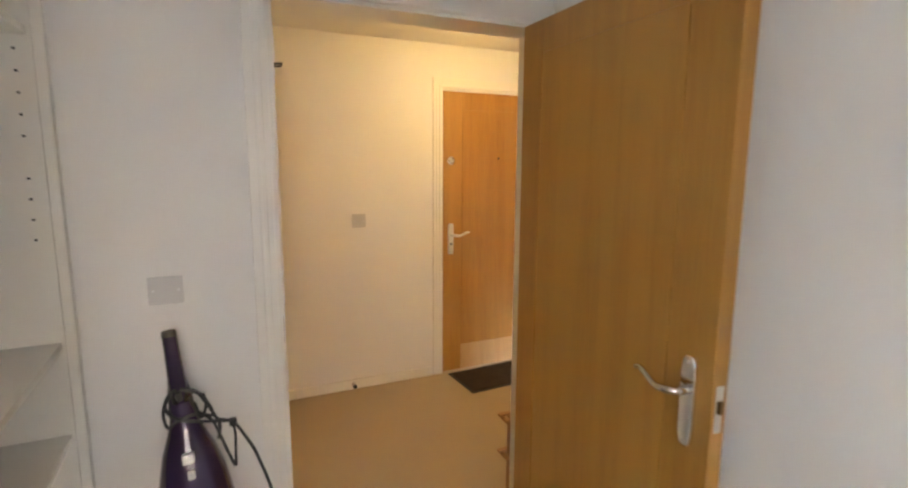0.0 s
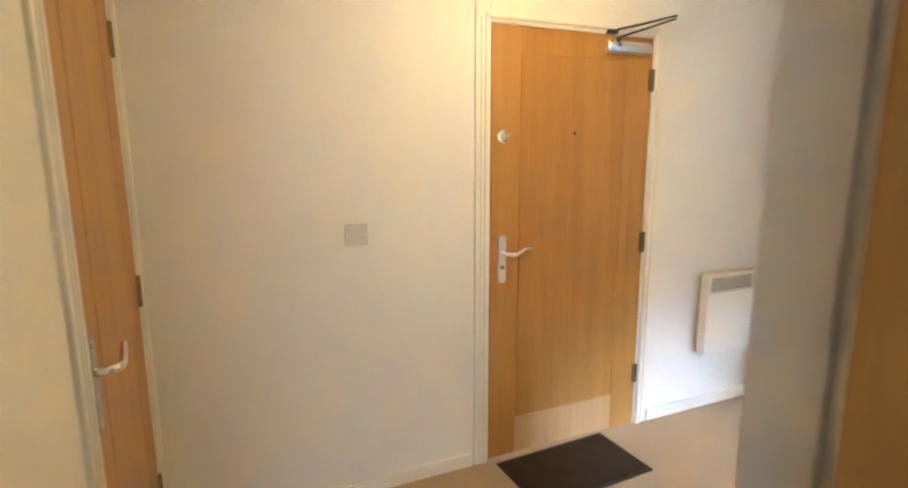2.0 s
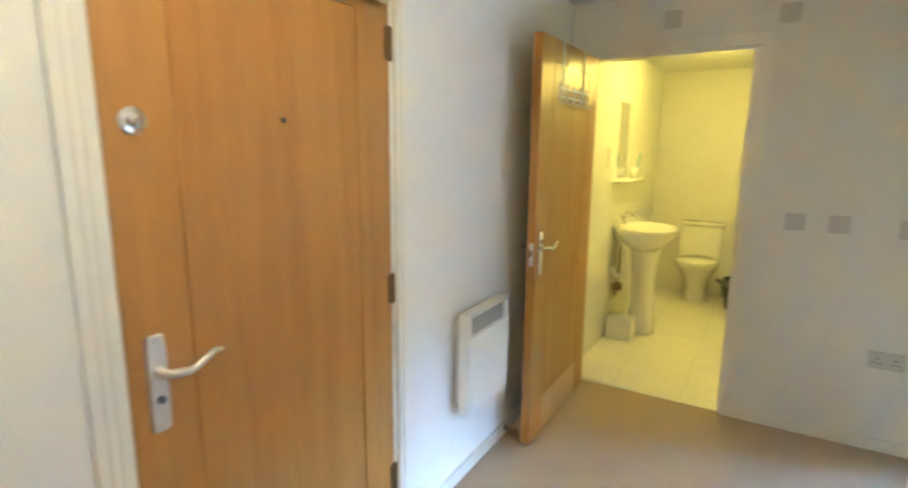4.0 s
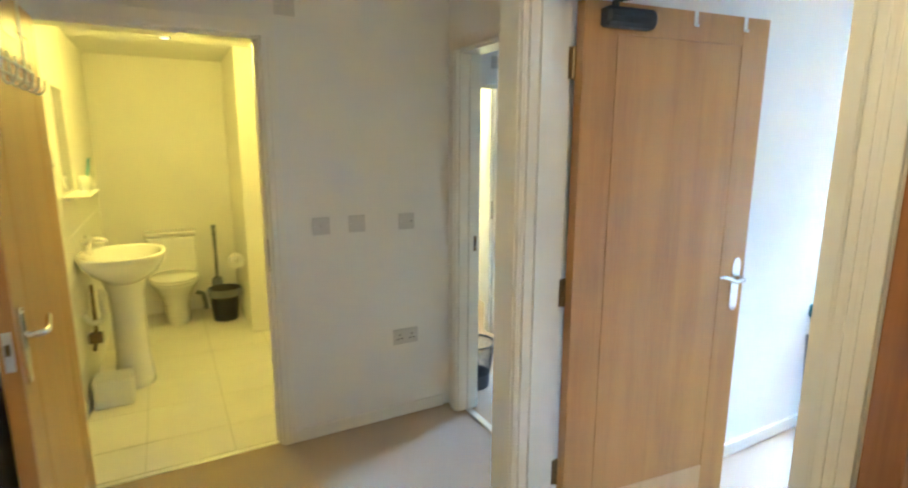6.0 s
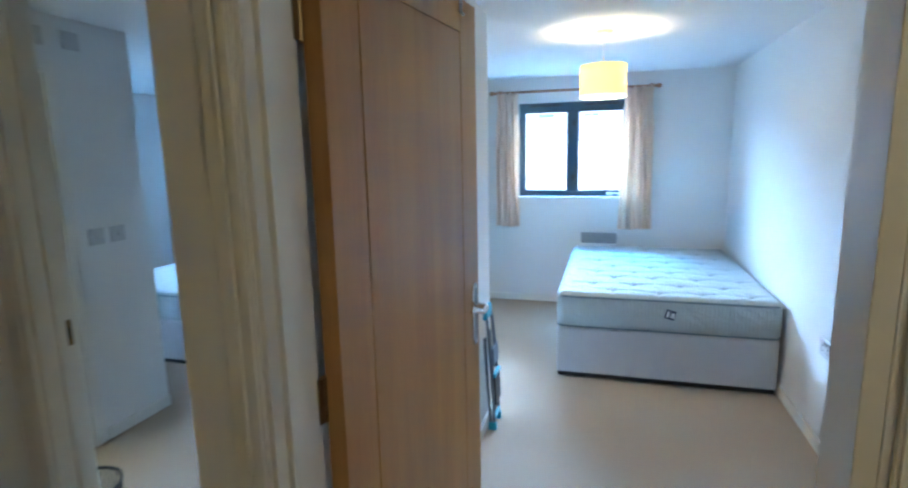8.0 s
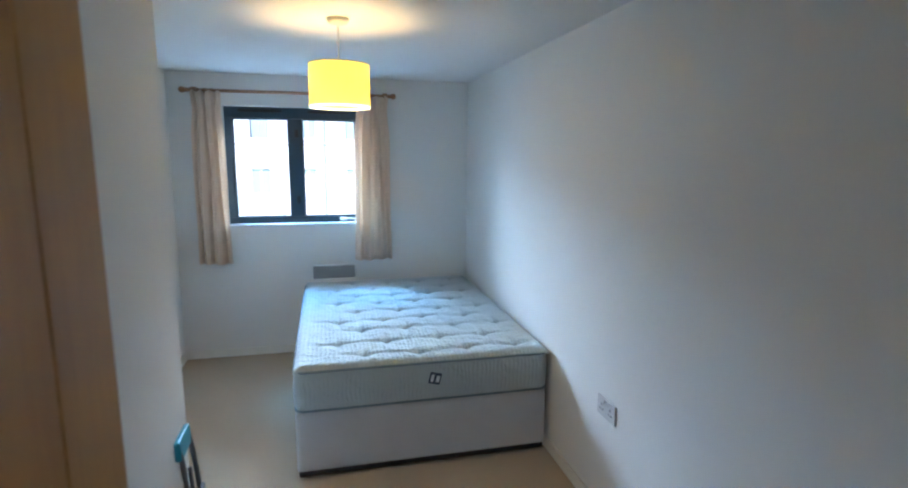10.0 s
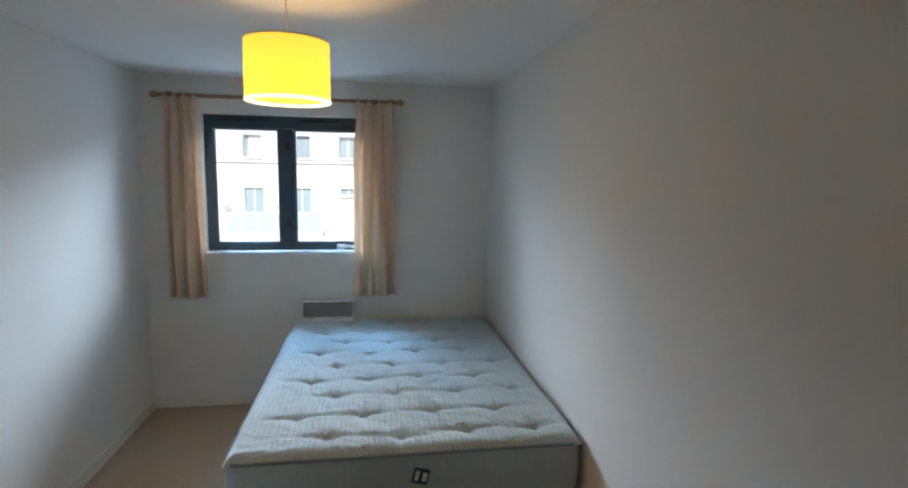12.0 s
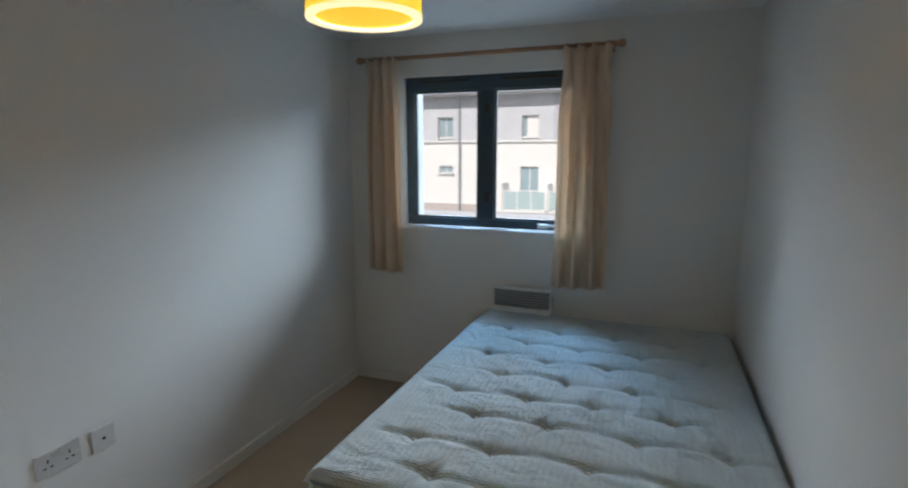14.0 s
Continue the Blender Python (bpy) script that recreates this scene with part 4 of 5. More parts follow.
wall_plate("wall_plate", ON_BATHW(0.254, 2.175), 0.09, 0.09, "blank white plate above the bathroom door", "blank", "wall plate")
wall_plate("wall_plate", ON_BATHW(0.793, 2.150), 0.09, 0.09, "blank white plate beside the bathroom door head", "blank", "wall plate")
wall_plate("double_socket", pose(3.42, 0.80, 0.535, 0, 0, 180), 0.148, 0.088, "white double power socket beside the bed", "double_socket", "power socket")
wall_plate("double_socket", pose(3.915, 3.12, 0.494), 0.148, 0.088, "white double power socket below the bedroom wall", "double_socket", "power socket")
wall_plate("aerial_socket_plate", pose(4.075, 3.12, 0.488), 0.088, 0.088, "white aerial socket beside the double socket", "aerial", "aerial socket")
wall_plate("wall_plate", pose(1.450, -0.641, 1.180, 0, 0, 90), 0.088, 0.078, "blank cream wall plate above the vacuum", "blank", "wall plate")
for x in (2.685, 2.815):
    wall_plate("light_switch", pose(x, 4.50, 1.13), 0.088, 0.088, "white light switch in the second bedroom", "switch", "light switch")
for x in (2.50, 2.685):
    wall_plate("wall_plate", pose(x, 4.50, 2.13), 0.088, 0.088, "blank white plate high in second bedroom", "blank", "wall plate")


# ---- hall things ----
mt = thing("doormat", pose(-0.085, 1.325, 0, 0, 0, 2.5), "dark charcoal ribbed doormat before the front door", "doormat")
part("rubber_backing", boxes((-0.185, 0.185, -0.318, 0.318, 0.0, 0.005), bevel=0.002), M_RUBBER, mt)
part("mat_surface", boxes((-0.165, 0.165, -0.298, 0.298, 0.005, 0.011), bevel=0.002), M_MAT, mt)

st = thing("door_stop", pose(-0.286, 0.31, 0.035), "small chrome and rubber door stop on skirting", "door stop")
bm = lathe(bmesh.new(), [(0, 0), (0.016, 0), (0.016, 0.004), (0.007, 0.008), (0.006, 0.030), (0.010, 0.034), (0.010, 0.038)], (0, 0, 0), 14)
bm.transform(Matrix.Rotation(radians(90), 4, 'Y'))
part("stem", bm, M_CHROME, st, smooth=True)
bm = lathe(bmesh.new(), [(0, 0.036), (0.013, 0.036), (0.014, 0.046), (0.010, 0.052), (0, 0.053)], (0, 0, 0), 14)
bm.transform(Matrix.Rotation(radians(90), 4, 'Y'))
part("buffer", bm, M_BLACK, st, smooth=True)
ds = thing("door_stop", pose(-0.286, 2.80, 0.035), "small brass door stop behind the bathroom door", "door stop")
bm = lathe(bmesh.new(), [(0, 0), (0.016, 0), (0.016, 0.004), (0.007, 0.008), (0.006, 0.050), (0.010, 0.054), (0.012, 0.066), (0, 0.068)], (0, 0, 0), 14)
bm.transform(Matrix.Rotation(radians(90), 4, 'Y'))
part("stem", bm, M_BRASS, ds, smooth=True)

# over-door hook rack on the hall side of the open bathroom door (its face looks along +x)
hk = thing("over_door_hooks", pose(-0.131, 3.22, 0), "white wire hook rack hung over the bathroom door", "hook rack")
for y in (-0.20, 0.12):
    part("strap", tube(bmesh.new(), [(-0.048, y, 1.94), (-0.047, y, 2.0005), (0.003, y, 2.0005), (0.004, y, 1.93), (0.004, y, 1.72)], 0.007, 8, 0.3), M_CARD, hk)
for z in (1.735, 1.775):
    part("rail", tube(bmesh.new(), [(0.008, -0.27, z), (0.010, 0, z), (0.008, 0.20, z)], 0.004, 8), M_CARD, hk)
for k in range(5):
    y = -0.25 + k * 0.105
    part("hook", tube(bmesh.new(), curve_points([(0.008, y, 1.80), (0.010, y, 1.72), (0.022, y, 1.70), (0.040, y, 1.715), (0.046, y, 1.75)], 4), 0.0035, 6), M_CARD, hk)
nt_ob = tagged(part("door_notice", boxes((-0.1315, -0.1305, 3.09, 3.28, 1.86, 1.975)), M_DARKWOOD), "small brown notice stuck on the bathroom door", "notice")

# two small hooks over the bedroom door's top edge
for d in (0.455, 0.69):
    hm = pose(1.460, 2.388, 0, 0, 0, -7.0) @ Matrix.Translation((d, 0, 0))
    h = thing("over_door_hook", hm, "small clear hook over the bedroom door's top edge", "hook", "hooks on the bedroom door")
    part("clip", tube(bmesh.new(), [(0, 0.047, 1.96), (0, 0.047, 1.992), (0, -0.003, 1.992), (0, -0.003, 1.945), (0, -0.009, 1.938), (0, -0.012, 1.946)], 0.008, 8, 0.2), M_CARD, h)

# tall framed mirror and a low rack against the hall wall
mr = thing("wall_mirror", pose(1.29, 0.98, 0), "tall wall mirror in a brown varnished wooden frame", "mirror")
part("frame_side", boxes((-0.034, 0, 0.375, 0.435, 0.10, 1.95), bevel=0.004), M_DARKWOOD, mr)
part("frame_side", boxes((-0.034, 0, -0.12, -0.06, 0.10, 1.95), bevel=0.004), M_DARKWOOD, mr)
part("frame_top", boxes((-0.034, 0, -0.06, 0.375, 1.89, 1.95), bevel=0.004), M_DARKWOOD, mr)
part("frame_bottom", boxes((-0.034, 0, -0.06, 0.375, 0.10, 0.16), bevel=0.004), M_DARKWOOD, mr)
part("mirror_glass", boxes((-0.018, -0.006, -0.06, 0.375, 0.16, 1.89)), M_MIRROR, mr)

rk = thing("shoe_rack", pose(0, 0, 0), "low brown wooden slatted shoe rack in the hall", "shoe rack")
for y in (0.70, 0.85):
    for x in (1.11, 1.26):
        part("post", boxes((x - 0.014, x + 0.014, y - 0.014, y + 0.014, 0, 0.37), bevel=0.003), M_POLE, rk)
    for z in (0.165, 0.345):
        part("cross_bar", boxes((1.055, 1.275, y - 0.026, y - 0.014, z - 0.012, z + 0.012), bevel=0.003), M_POLE, rk)
for z in (0.18, 0.36):
    for x in (1.07, 1.13, 1.19, 1.25):
        part("slat", boxes((x - 0.012, x + 0.012, 0.655, 0.885, z - 0.004, z + 0.008), bevel=0.003), M_POLE, rk)


def ceiling_light(name, x, y, z, r, label):
    ob = thing(name, pose(x, y, z), label, "ceiling light")
    part("base_ring", lathe(bmesh.new(), [(0, 0), (r, 0), (r, -0.012), (r * 0.92, -0.016), (0, -0.016)], segments=28), M_PLASTIC, ob, smooth=True)
    g = part("diffuser", lathe(bmesh.new(), [(r * 0.9, -0.016), (r * 0.86, -0.040), (r * 0.6, -0.058), (0, -0.066)], segments=28), M_GLOW, ob, "glowing white diffuser", smooth=True)
    g.visible_shadow = False
    return ob


ceiling_light("ceiling_light", 0.5, 1.05, CEIL_HALL, 0.13, "round white flush ceiling light in the hall")


def downlight(x, y, z):
    ob = thing("downlight", pose(x, y, z), "small round recessed bathroom downlight", "downlight", "bathroom downlights")
    part("bezel", lathe(bmesh.new(), [(0.040, 0.0), (0.042, -0.003), (0.030, -0.005), (0.028, -0.001)], segments=20), M_SATIN, ob, smooth=True)
    part("lamp_face", lathe(bmesh.new(), [(0, -0.002), (0.028, -0.002), (0.028, 0.0)], segments=20), M_GLOW, ob)


downlight(0.335, 5.33, CEIL_BATH)
downlight(0.67, 5.0, CEIL_BATH)


# ---- stepladder against the bedroom wall ----
ld = thing("step_ladder", pose(3.29, 2.449, 0), "folded grey and teal step ladder leaning on the wall", "step ladder")
LEAN = Matrix.Rotation(radians(-3.0), 4, 'X')


def leaned(bm):
    bm.transform(LEAN @ Matrix.Scale(0.89, 4))
    return bm


for x in (-0.08, 0.07):
    part("front_rail", leaned(tube(bmesh.new(), curve_points([(x, -0.014, 0.02), (x, -0.016, 0.4), (x * 0.92, -0.008, 0.68), (x * 0.85, 0.004, 0.77)], 4), 0.010, 8)), M_GREY, ld, smooth=True)
    part("back_rail", leaned(tube(bmesh.new(), [(x, 0.010, 0.02), (x, 0.012, 0.60)], 0.009, 8)), M_GREY, ld, smooth=True)
    for y in (-0.014, 0.010):
        part("foot", leaned(boxes((x - 0.014, x + 0.014, y - 0.013, y + 0.013, 0.0, 0.05), bevel=0.004)), M_TEAL, ld)
part("top_bar", leaned(boxes((-0.085, 0.075, -0.010, 0.016, 0.71, 0.79), bevel=0.010)), M_TEAL, ld, "teal plastic hand grip")
part("step", leaned(boxes((-0.078, 0.068, -0.036, -0.022, 0.16, 0.34), bevel=0.005)), M_BLACK, ld, "folded black tread")
part("step", leaned(boxes((-0.078, 0.068, -0.036, -0.022, 0.42, 0.53), bevel=0.005)), M_GREY, ld)
part("step_edge", leaned(boxes((-0.082, 0.072, -0.042, -0.020, 0.34, 0.365), bevel=0.004)), M_TEAL, ld)
part("lower_bar", leaned(boxes((-0.082, 0.072, -0.024, -0.010, 0.06, 0.09), bevel=0.004)), M_TEAL, ld)


# ---- shelf room ----
su = thing("shelf_unit", pose(0, 0, 0), "cream built-in shelving with rows of peg holes", "shelving")
part("end_panel", boxes((1.466, 1.488, -1.345, -0.872, 0, 2.25), bevel=0.002), M_GLOSS, su)
part("front_lip", boxes((1.452, 1.490, -0.871, -0.848, 0, 2.25), bevel=0.003), M_GLOSS, su)
part("end_panel", boxes((2.50, 2.522, -1.345, -0.872, 0, 2.25), bevel=0.002), M_GLOSS, su)
for z in (0.18, 0.52, 0.825, 1.075, 1.84, 2.2):
    part("shelf", boxes((1.489, 2.499, -1.342, -0.880, z - 0.018, z), bevel=0.002), M_GLOSS, su)
for z in [1.34 + 0.05 * k for k in range(10) if k != 4]:
    for y in (-0.908, -1.28):
        bm = lathe(bmesh.new(), [(0.0035, 0.0), (0.0035, 0.0012), (0, 0.0012)], (0, 0, 0), 8)
        bm.transform(Matrix.Translation((1.488, y, z)) @ Matrix.Rotation(radians(90), 4, 'Y'))
        part("peg_hole", bm, M_BLACK, su)

vc = thing("vacuum_cleaner", pose(1.60, -0.542, 0), "dark purple upright vacuum cleaner with coiled black cable", "vacuum cleaner")
tilt = Matrix.Rotation(radians(-4.5), 4, 'Y') @ Matrix.Rotation(radians(5.0), 4, 'X')


def vtilt(bm):
    bm.transform(tilt)
    return bm


def vacuum_cable(points, label=""):
    part("cable", tube(bmesh.new(), curve_points([(x, y - 0.074, z) for x, y, z in points], 5), 0.0042, 6), M_BLACK, vc, label)


part("floor_head", boxes((-0.02, 0.22, -0.14, 0.14, 0.005, 0.085), bevel=0.03), M_PURPLE, vc, smooth=True)
part("body", vtilt(lathe(bmesh.new(), [(0, 0.06), (0.075, 0.06), (0.10, 0.16), (0.104, 0.40), (0.098, 0.58), (0.084, 0.69), (0.066, 0.76), (0.046, 0.81), (0.034, 0.85), (0.030, 0.91), (0.026, 0.94), (0, 0.95)], (0.02, 0, 0), 24, (0.85, 1.0))), M_PURPLE, vc, smooth=True)
part("dust_bin", vtilt(boxes((0.055, 0.115, -0.06, 0.06, 0.30, 0.62), bevel=0.025)), M_CLEAR, vc, "smoked clear dust bin", smooth=True)
part("handle", vtilt(tube(bmesh.new(), [(0.02, 0, 0.90), (0.022, 0, 0.97), (0.024, 0, 1.04), (0.026, 0, 1.082)], [0.029, 0.022, 0.019, 0.018], 14)), M_PURPLE, vc, smooth=True)
part("handle_end", vtilt(tube(bmesh.new(), [(0.026, 0, 1.080), (0.026, 0, 1.094)], [0.019, 0.017], 14)), M_BLACK, vc)
part("badge", vtilt(boxes((0.070, 0.086, -0.016, 0.014, 0.745, 0.772), (0.082, 0.096, -0.008, 0.010, 0.705, 0.728), bevel=0.004)), M_CARD, vc, "pale badge")
part("cable_hook", vtilt(tube(bmesh.new(), [(0.03, 0, 0.91), (0.06, 0, 0.915), (0.066, 0, 0.935)], 0.008, 8)), M_BLACK, vc)
vacuum_cable([(0.0, -0.012, 0.945), (-0.01, -0.032, 0.925), (-0.005, -0.044, 0.885), (0.0, -0.036, 0.845), (0.012, -0.010, 0.865), (0.012, 0.030, 0.875), (0.01, 0.075, 0.862)], "coiled black mains cable")
vacuum_cable([(0.0, -0.026, 0.935), (0.0, -0.038, 0.900), (0.012, -0.016, 0.872), (0.014, 0.025, 0.858), (0.012, 0.080, 0.846), (0.01, 0.118, 0.838)])
vacuum_cable([(0.0, 0.000, 0.945), (0.0, 0.033, 0.935), (0.005, 0.055, 0.905), (0.008, 0.075, 0.865), (0.01, 0.088, 0.830), (0.01, 0.082, 0.795)])
vacuum_cable([(0.0, 0.012, 0.940), (0.002, 0.045, 0.925), (0.006, 0.066, 0.890), (0.008, 0.082, 0.852), (0.01, 0.120, 0.835), (0.012, 0.150, 0.785), (0.014, 0.180, 0.715), (0.02, 0.22, 0.55), (0.03, 0.23, 0.25), (0.05, 0.20, 0.02)])
vacuum_cable([(0.01, 0.020, 0.925), (0.012, 0.036, 0.885), (0.012, 0.070, 0.850), (0.012, 0.088, 0.800), (0.014, 0.104, 0.750), (0.016, 0.120, 0.710), (0.018, 0.122, 0.74), (0.014, 0.124, 0.80), (0.012, 0.120, 0.835)])
vacuum_cable([(0.014, 0.030, 0.910), (0.016, 0.044, 0.865), (0.016, 0.058, 0.900), (0.012, 0.052, 0.930)])
part("plug", boxes((0.002, 0.024, 0.036, 0.056, 0.826, 0.846), bevel=0.006), M_BLACK, vc)


# ---- bathroom ----
bs = thing("wash_basin", pose(-0.25, 4.78, 0), "white ceramic pedestal basin with chrome mixer tap", "wash basin")
bm = bmesh.new()
rings = []
for r, z in ((0.06, 0.66), (0.40, 0.70), (0.75, 0.76), (0.96, 0.83), (1.0, 0.872), (0.985, 0.880), (0.93, 0.881), (0.86, 0.870), (0.72, 0.80), (0.45, 0.755), (0.10, 0.745), (0.0, 0.745)):
    ring = []
    for k in range(36):
        a = 2 * math.pi * k / 36
        cx = 0.235 + r * 0.235 * math.copysign(abs(math.cos(a)) ** 0.85, math.cos(a))
        cy = r * (0.285 if math.cos(a) < 0 else 0.285 - 0.02 * math.cos(a)) * math.copysign(abs(math.sin(a)) ** 0.8, math.sin(a))
        ring.append(bm.verts.new((cx + (0.03 * (1 - r) if 0.745 <= z < 0.87 and r < 0.9 else 0), cy, z)))
    rings.append(ring)
for a, b in zip(rings, rings[1:]):
    for k in range(36):
        bm.faces.new((a[k], a[(k + 1) % 36], b[(k + 1) % 36], b[k]))
part("bowl", bm, M_CERAMIC, bs, smooth=True)
part("pedestal", lathe(bmesh.new(), [(0, 0), (0.125, 0), (0.122, 0.05), (0.106, 0.20), (0.102, 0.45), (0.112, 0.62), (0.14, 0.72)], (0.23, 0.05, 0), 24, (0.9, 1.0)), M_CERAMIC, bs, smooth=True)
tp = part("tap_body", tube(bmesh.new(), curve_points([(0.06, 0, 0.878), (0.06, 0, 0.93), (0.085, 0, 0.965), (0.14, 0, 0.962), (0.165, 0, 0.945)], 4), [0.022] * 6 + [0.017] * 6 + [0.013] * 5, 12), M_CHROME, bs, "chrome mixer tap", smooth=True)
for s in (-1, 1):
    part("tap_lever", tube(bmesh.new(), [(0.055, s * 0.02, 0.945), (0.05, s * 0.07, 0.955), (0.05, s * 0.095, 0.975)], 0.009, 8), M_CHROME, tp, smooth=True)
part("waste_pipe", tube(bmesh.new(), curve_points([(0.12, -0.17, 0.70), (0.12, -0.17, 0.60), (0.12, -0.17, 0.52), (0.06, -0.16, 0.50), (0.02, -0.16, 0.56)], 5), 0.018, 10), M_SATIN, bs, smooth=True)
part("supply_pipe", tube(bmesh.new(), [(0.07, -0.12, 0.72), (0.07, -0.13, 0.45), (0.05, -0.13, 0.32)], 0.009, 8), M_BRASS, bs, smooth=True)
part("isolator", boxes((0.03, 0.10, -0.16, -0.10, 0.37, 0.43), bevel=0.01), M_BRASS, bs)
tagged(part("white_box", boxes((-0.22, -0.02, 4.50, 4.68, 0.004, 0.17), bevel=0.012), M_CARD), "white plastic box on floor below the basin", "storage box")

wc = thing("toilet", pose(0.255, 6.345, 0), "white close-coupled toilet with closed seat", "toilet")
ci = part("cistern", boxes((-0.19, 0.19, -0.185, 0, 0.40, 0.735), bevel=0.025), M_CERAMIC, wc, smooth=False)
part("cistern_lid", boxes((-0.20, 0.20, -0.197, 0, 0.737, 0.770), bevel=0.012), M_CERAMIC, ci)
part("flush_button", lathe(bmesh.new(), [(0, 0.770), (0.024, 0.770), (0.024, 0.776), (0.018, 0.782), (0, 0.783)], (0, -0.095, 0), 16), M_CHROME, ci, smooth=True)
bm = bmesh.new()
rings = []
for rx, ry0, ry1, z in ((0.10, -0.44, -0.05, 0.0), (0.098, -0.44, -0.05, 0.06), (0.10, -0.45, -0.05, 0.18), (0.135, -0.52, -0.06, 0.28), (0.178, -0.62, -0.10, 0.37), (0.182, -0.64, -0.12, 0.398), (0.15, -0.60, -0.16, 0.400)):
    cy, hy = (ry0 + ry1) / 2, (ry1 - ry0) / 2
    rings.append([bm.verts.new((rx * math.cos(a), cy + hy * math.sin(a), z)) for a in [2 * math.pi * k / 32 for k in range(32)]])
for a, b in zip(rings, rings[1:]):
    for k in range(32):
        bm.faces.new((a[k], a[(k + 1) % 32], b[(k + 1) % 32], b[k]))
bm.faces.new(rings[-1])
part("pan", bm, M_CERAMIC, wc, smooth=True)
bm = bmesh.new()
lathe(bm, [(0, 0.402), (0.18, 0.402), (0.188, 0.410), (0.186, 0.420), (0, 0.424)], (0, 0, 0), 32, (1, 1.28))
bm.transform(Matrix.Translation((0, -0.415, 0)))
part("seat", bm, M_CERAMIC, wc, smooth=True)
bm = bmesh.new()
lathe(bm, [(0, 0.426), (0.184, 0.426), (0.188, 0.434), (0.178, 0.443), (0, 0.448)], (0, 0, 0), 32, (1, 1.28))
bm.transform(Matrix.Translation((0, -0.415, 0)))
part("lid", bm, M_CERAMIC, wc, smooth=True)
part("soil_pipe", tube(bmesh.new(), [(0.17, -0.12, 0.20), (0.22, -0.10, 0.17), (0.24, -0.05, 0.06), (0.24, -0.03, 0.01)], 0.02, 10), M_GREY, wc, smooth=True)

pb = thing("pedal_bin", pose(0.63, 5.93, 0.004), "small black plastic bathroom bin", "bin")
part("bucket", lathe(bmesh.new(), [(0, 0), (0.095, 0), (0.10, 0.01), (0.125, 0.27), (0.132, 0.275), (0.130, 0.285), (0.118, 0.28), (0.095, 0.03), (0, 0.02)], segments=24), M_BLACK, pb, smooth=True)
part("liner", lathe(bmesh.new(), [(0.134, 0.285), (0.139, 0.27), (0.134, 0.235), (0.136, 0.22)], segments=24), M_GREY, pb, "folded bin liner edge", smooth=True)
tb = thing("toilet_brush", pose(0.60, 6.22, 0.004), "dark toilet brush standing in a holder", "toilet brush")
part("holder", lathe(bmesh.new(), [(0, 0), (0.05, 0), (0.052, 0.10), (0.045, 0.30), (0.04, 0.31)], segments=16), M_GREY, tb, smooth=True)
part("brush_handle", tube(bmesh.new(), [(0, 0, 0.25), (0.005, 0, 0.55), (0.0, 0, 0.80)], [0.012, 0.012, 0.02], 10), M_GREY, tb, smooth=True)
rh = thing("toilet_roll_holder", pose(0.78, 5.80, 0.56), "chrome holder with a white toilet roll", "roll holder")
part("bracket", tube(bmesh.new(), [(0, 0, 0), (-0.05, 0, 0), (-0.055, -0.12, 0)], 0.006, 8), M_CHROME, rh)
bm = lathe(bmesh.new(), [(0.02, -0.05), (0.055, -0.05), (0.055, 0.05), (0.02, 0.05)], (0, 0, 0), 20)
bm.transform(Matrix.Translation((-0.055, -0.065, 0)) @ Matrix.Rotation(radians(90), 4, 'X'))
part("paper_roll", bm, M_CARD, rh, smooth=False)

bmr = thing("bathroom_mirror", pose(-0.25, 4.81, 1.55), "frameless narrow mirror above the basin", "mirror")
part("mirror_glass", boxes((0.003, 0.009, -0.17, 0.17, -0.29, 0.29), bevel=0.002), M_MIRROR, bmr)
part("backing", boxes((0.0, 0.003, -0.175, 0.175, -0.295, 0.295)), M_GREY, bmr)
gs = thing("glass_shelf", pose(-0.25, 4.80, 1.235), "small glass shelf on chrome brackets", "shelf")
part("shelf_glass", boxes((0.004, 0.135, -0.26, 0.26, 0, 0.008), bevel=0.002), M_WTILE, gs)
for y in (-0.22, 0.22):
    part("bracket", boxes((0, 0.05, y - 0.012, y + 0.012, -0.016, 0.0), bevel=0.003), M_CHROME, gs)
part("rail", tube(bmesh.new(), [(0.128, -0.26, 0.03), (0.13, 0.0, 0.03), (0.128, 0.26, 0.03)], 0.004, 8), M_CHROME, gs)
tm = thing("toothbrush_mug", pose(-0.18, 4.98, 1.243), "white mug with a toothbrush on glass shelf", "mug")
part("mug", lathe(bmesh.new(), [(0, 0), (0.032, 0), (0.036, 0.09), (0.033, 0.09), (0.029, 0.006), (0, 0.006)], segments=18), M_CERAMIC, tm, smooth=True)
part("toothbrush", tube(bmesh.new(), [(0.0, 0, 0.012), (0.02, 0.02, 0.12), (0.03, 0.03, 0.20)], 0.006, 6), M_TEAL, tm)
wall_plate("shaver_plate", pose(-0.25, 4.38, 1.42, 0, 0, 90), 0.088, 0.148, "white shaver socket plate beside the mirror", "aerial", "shaver socket")

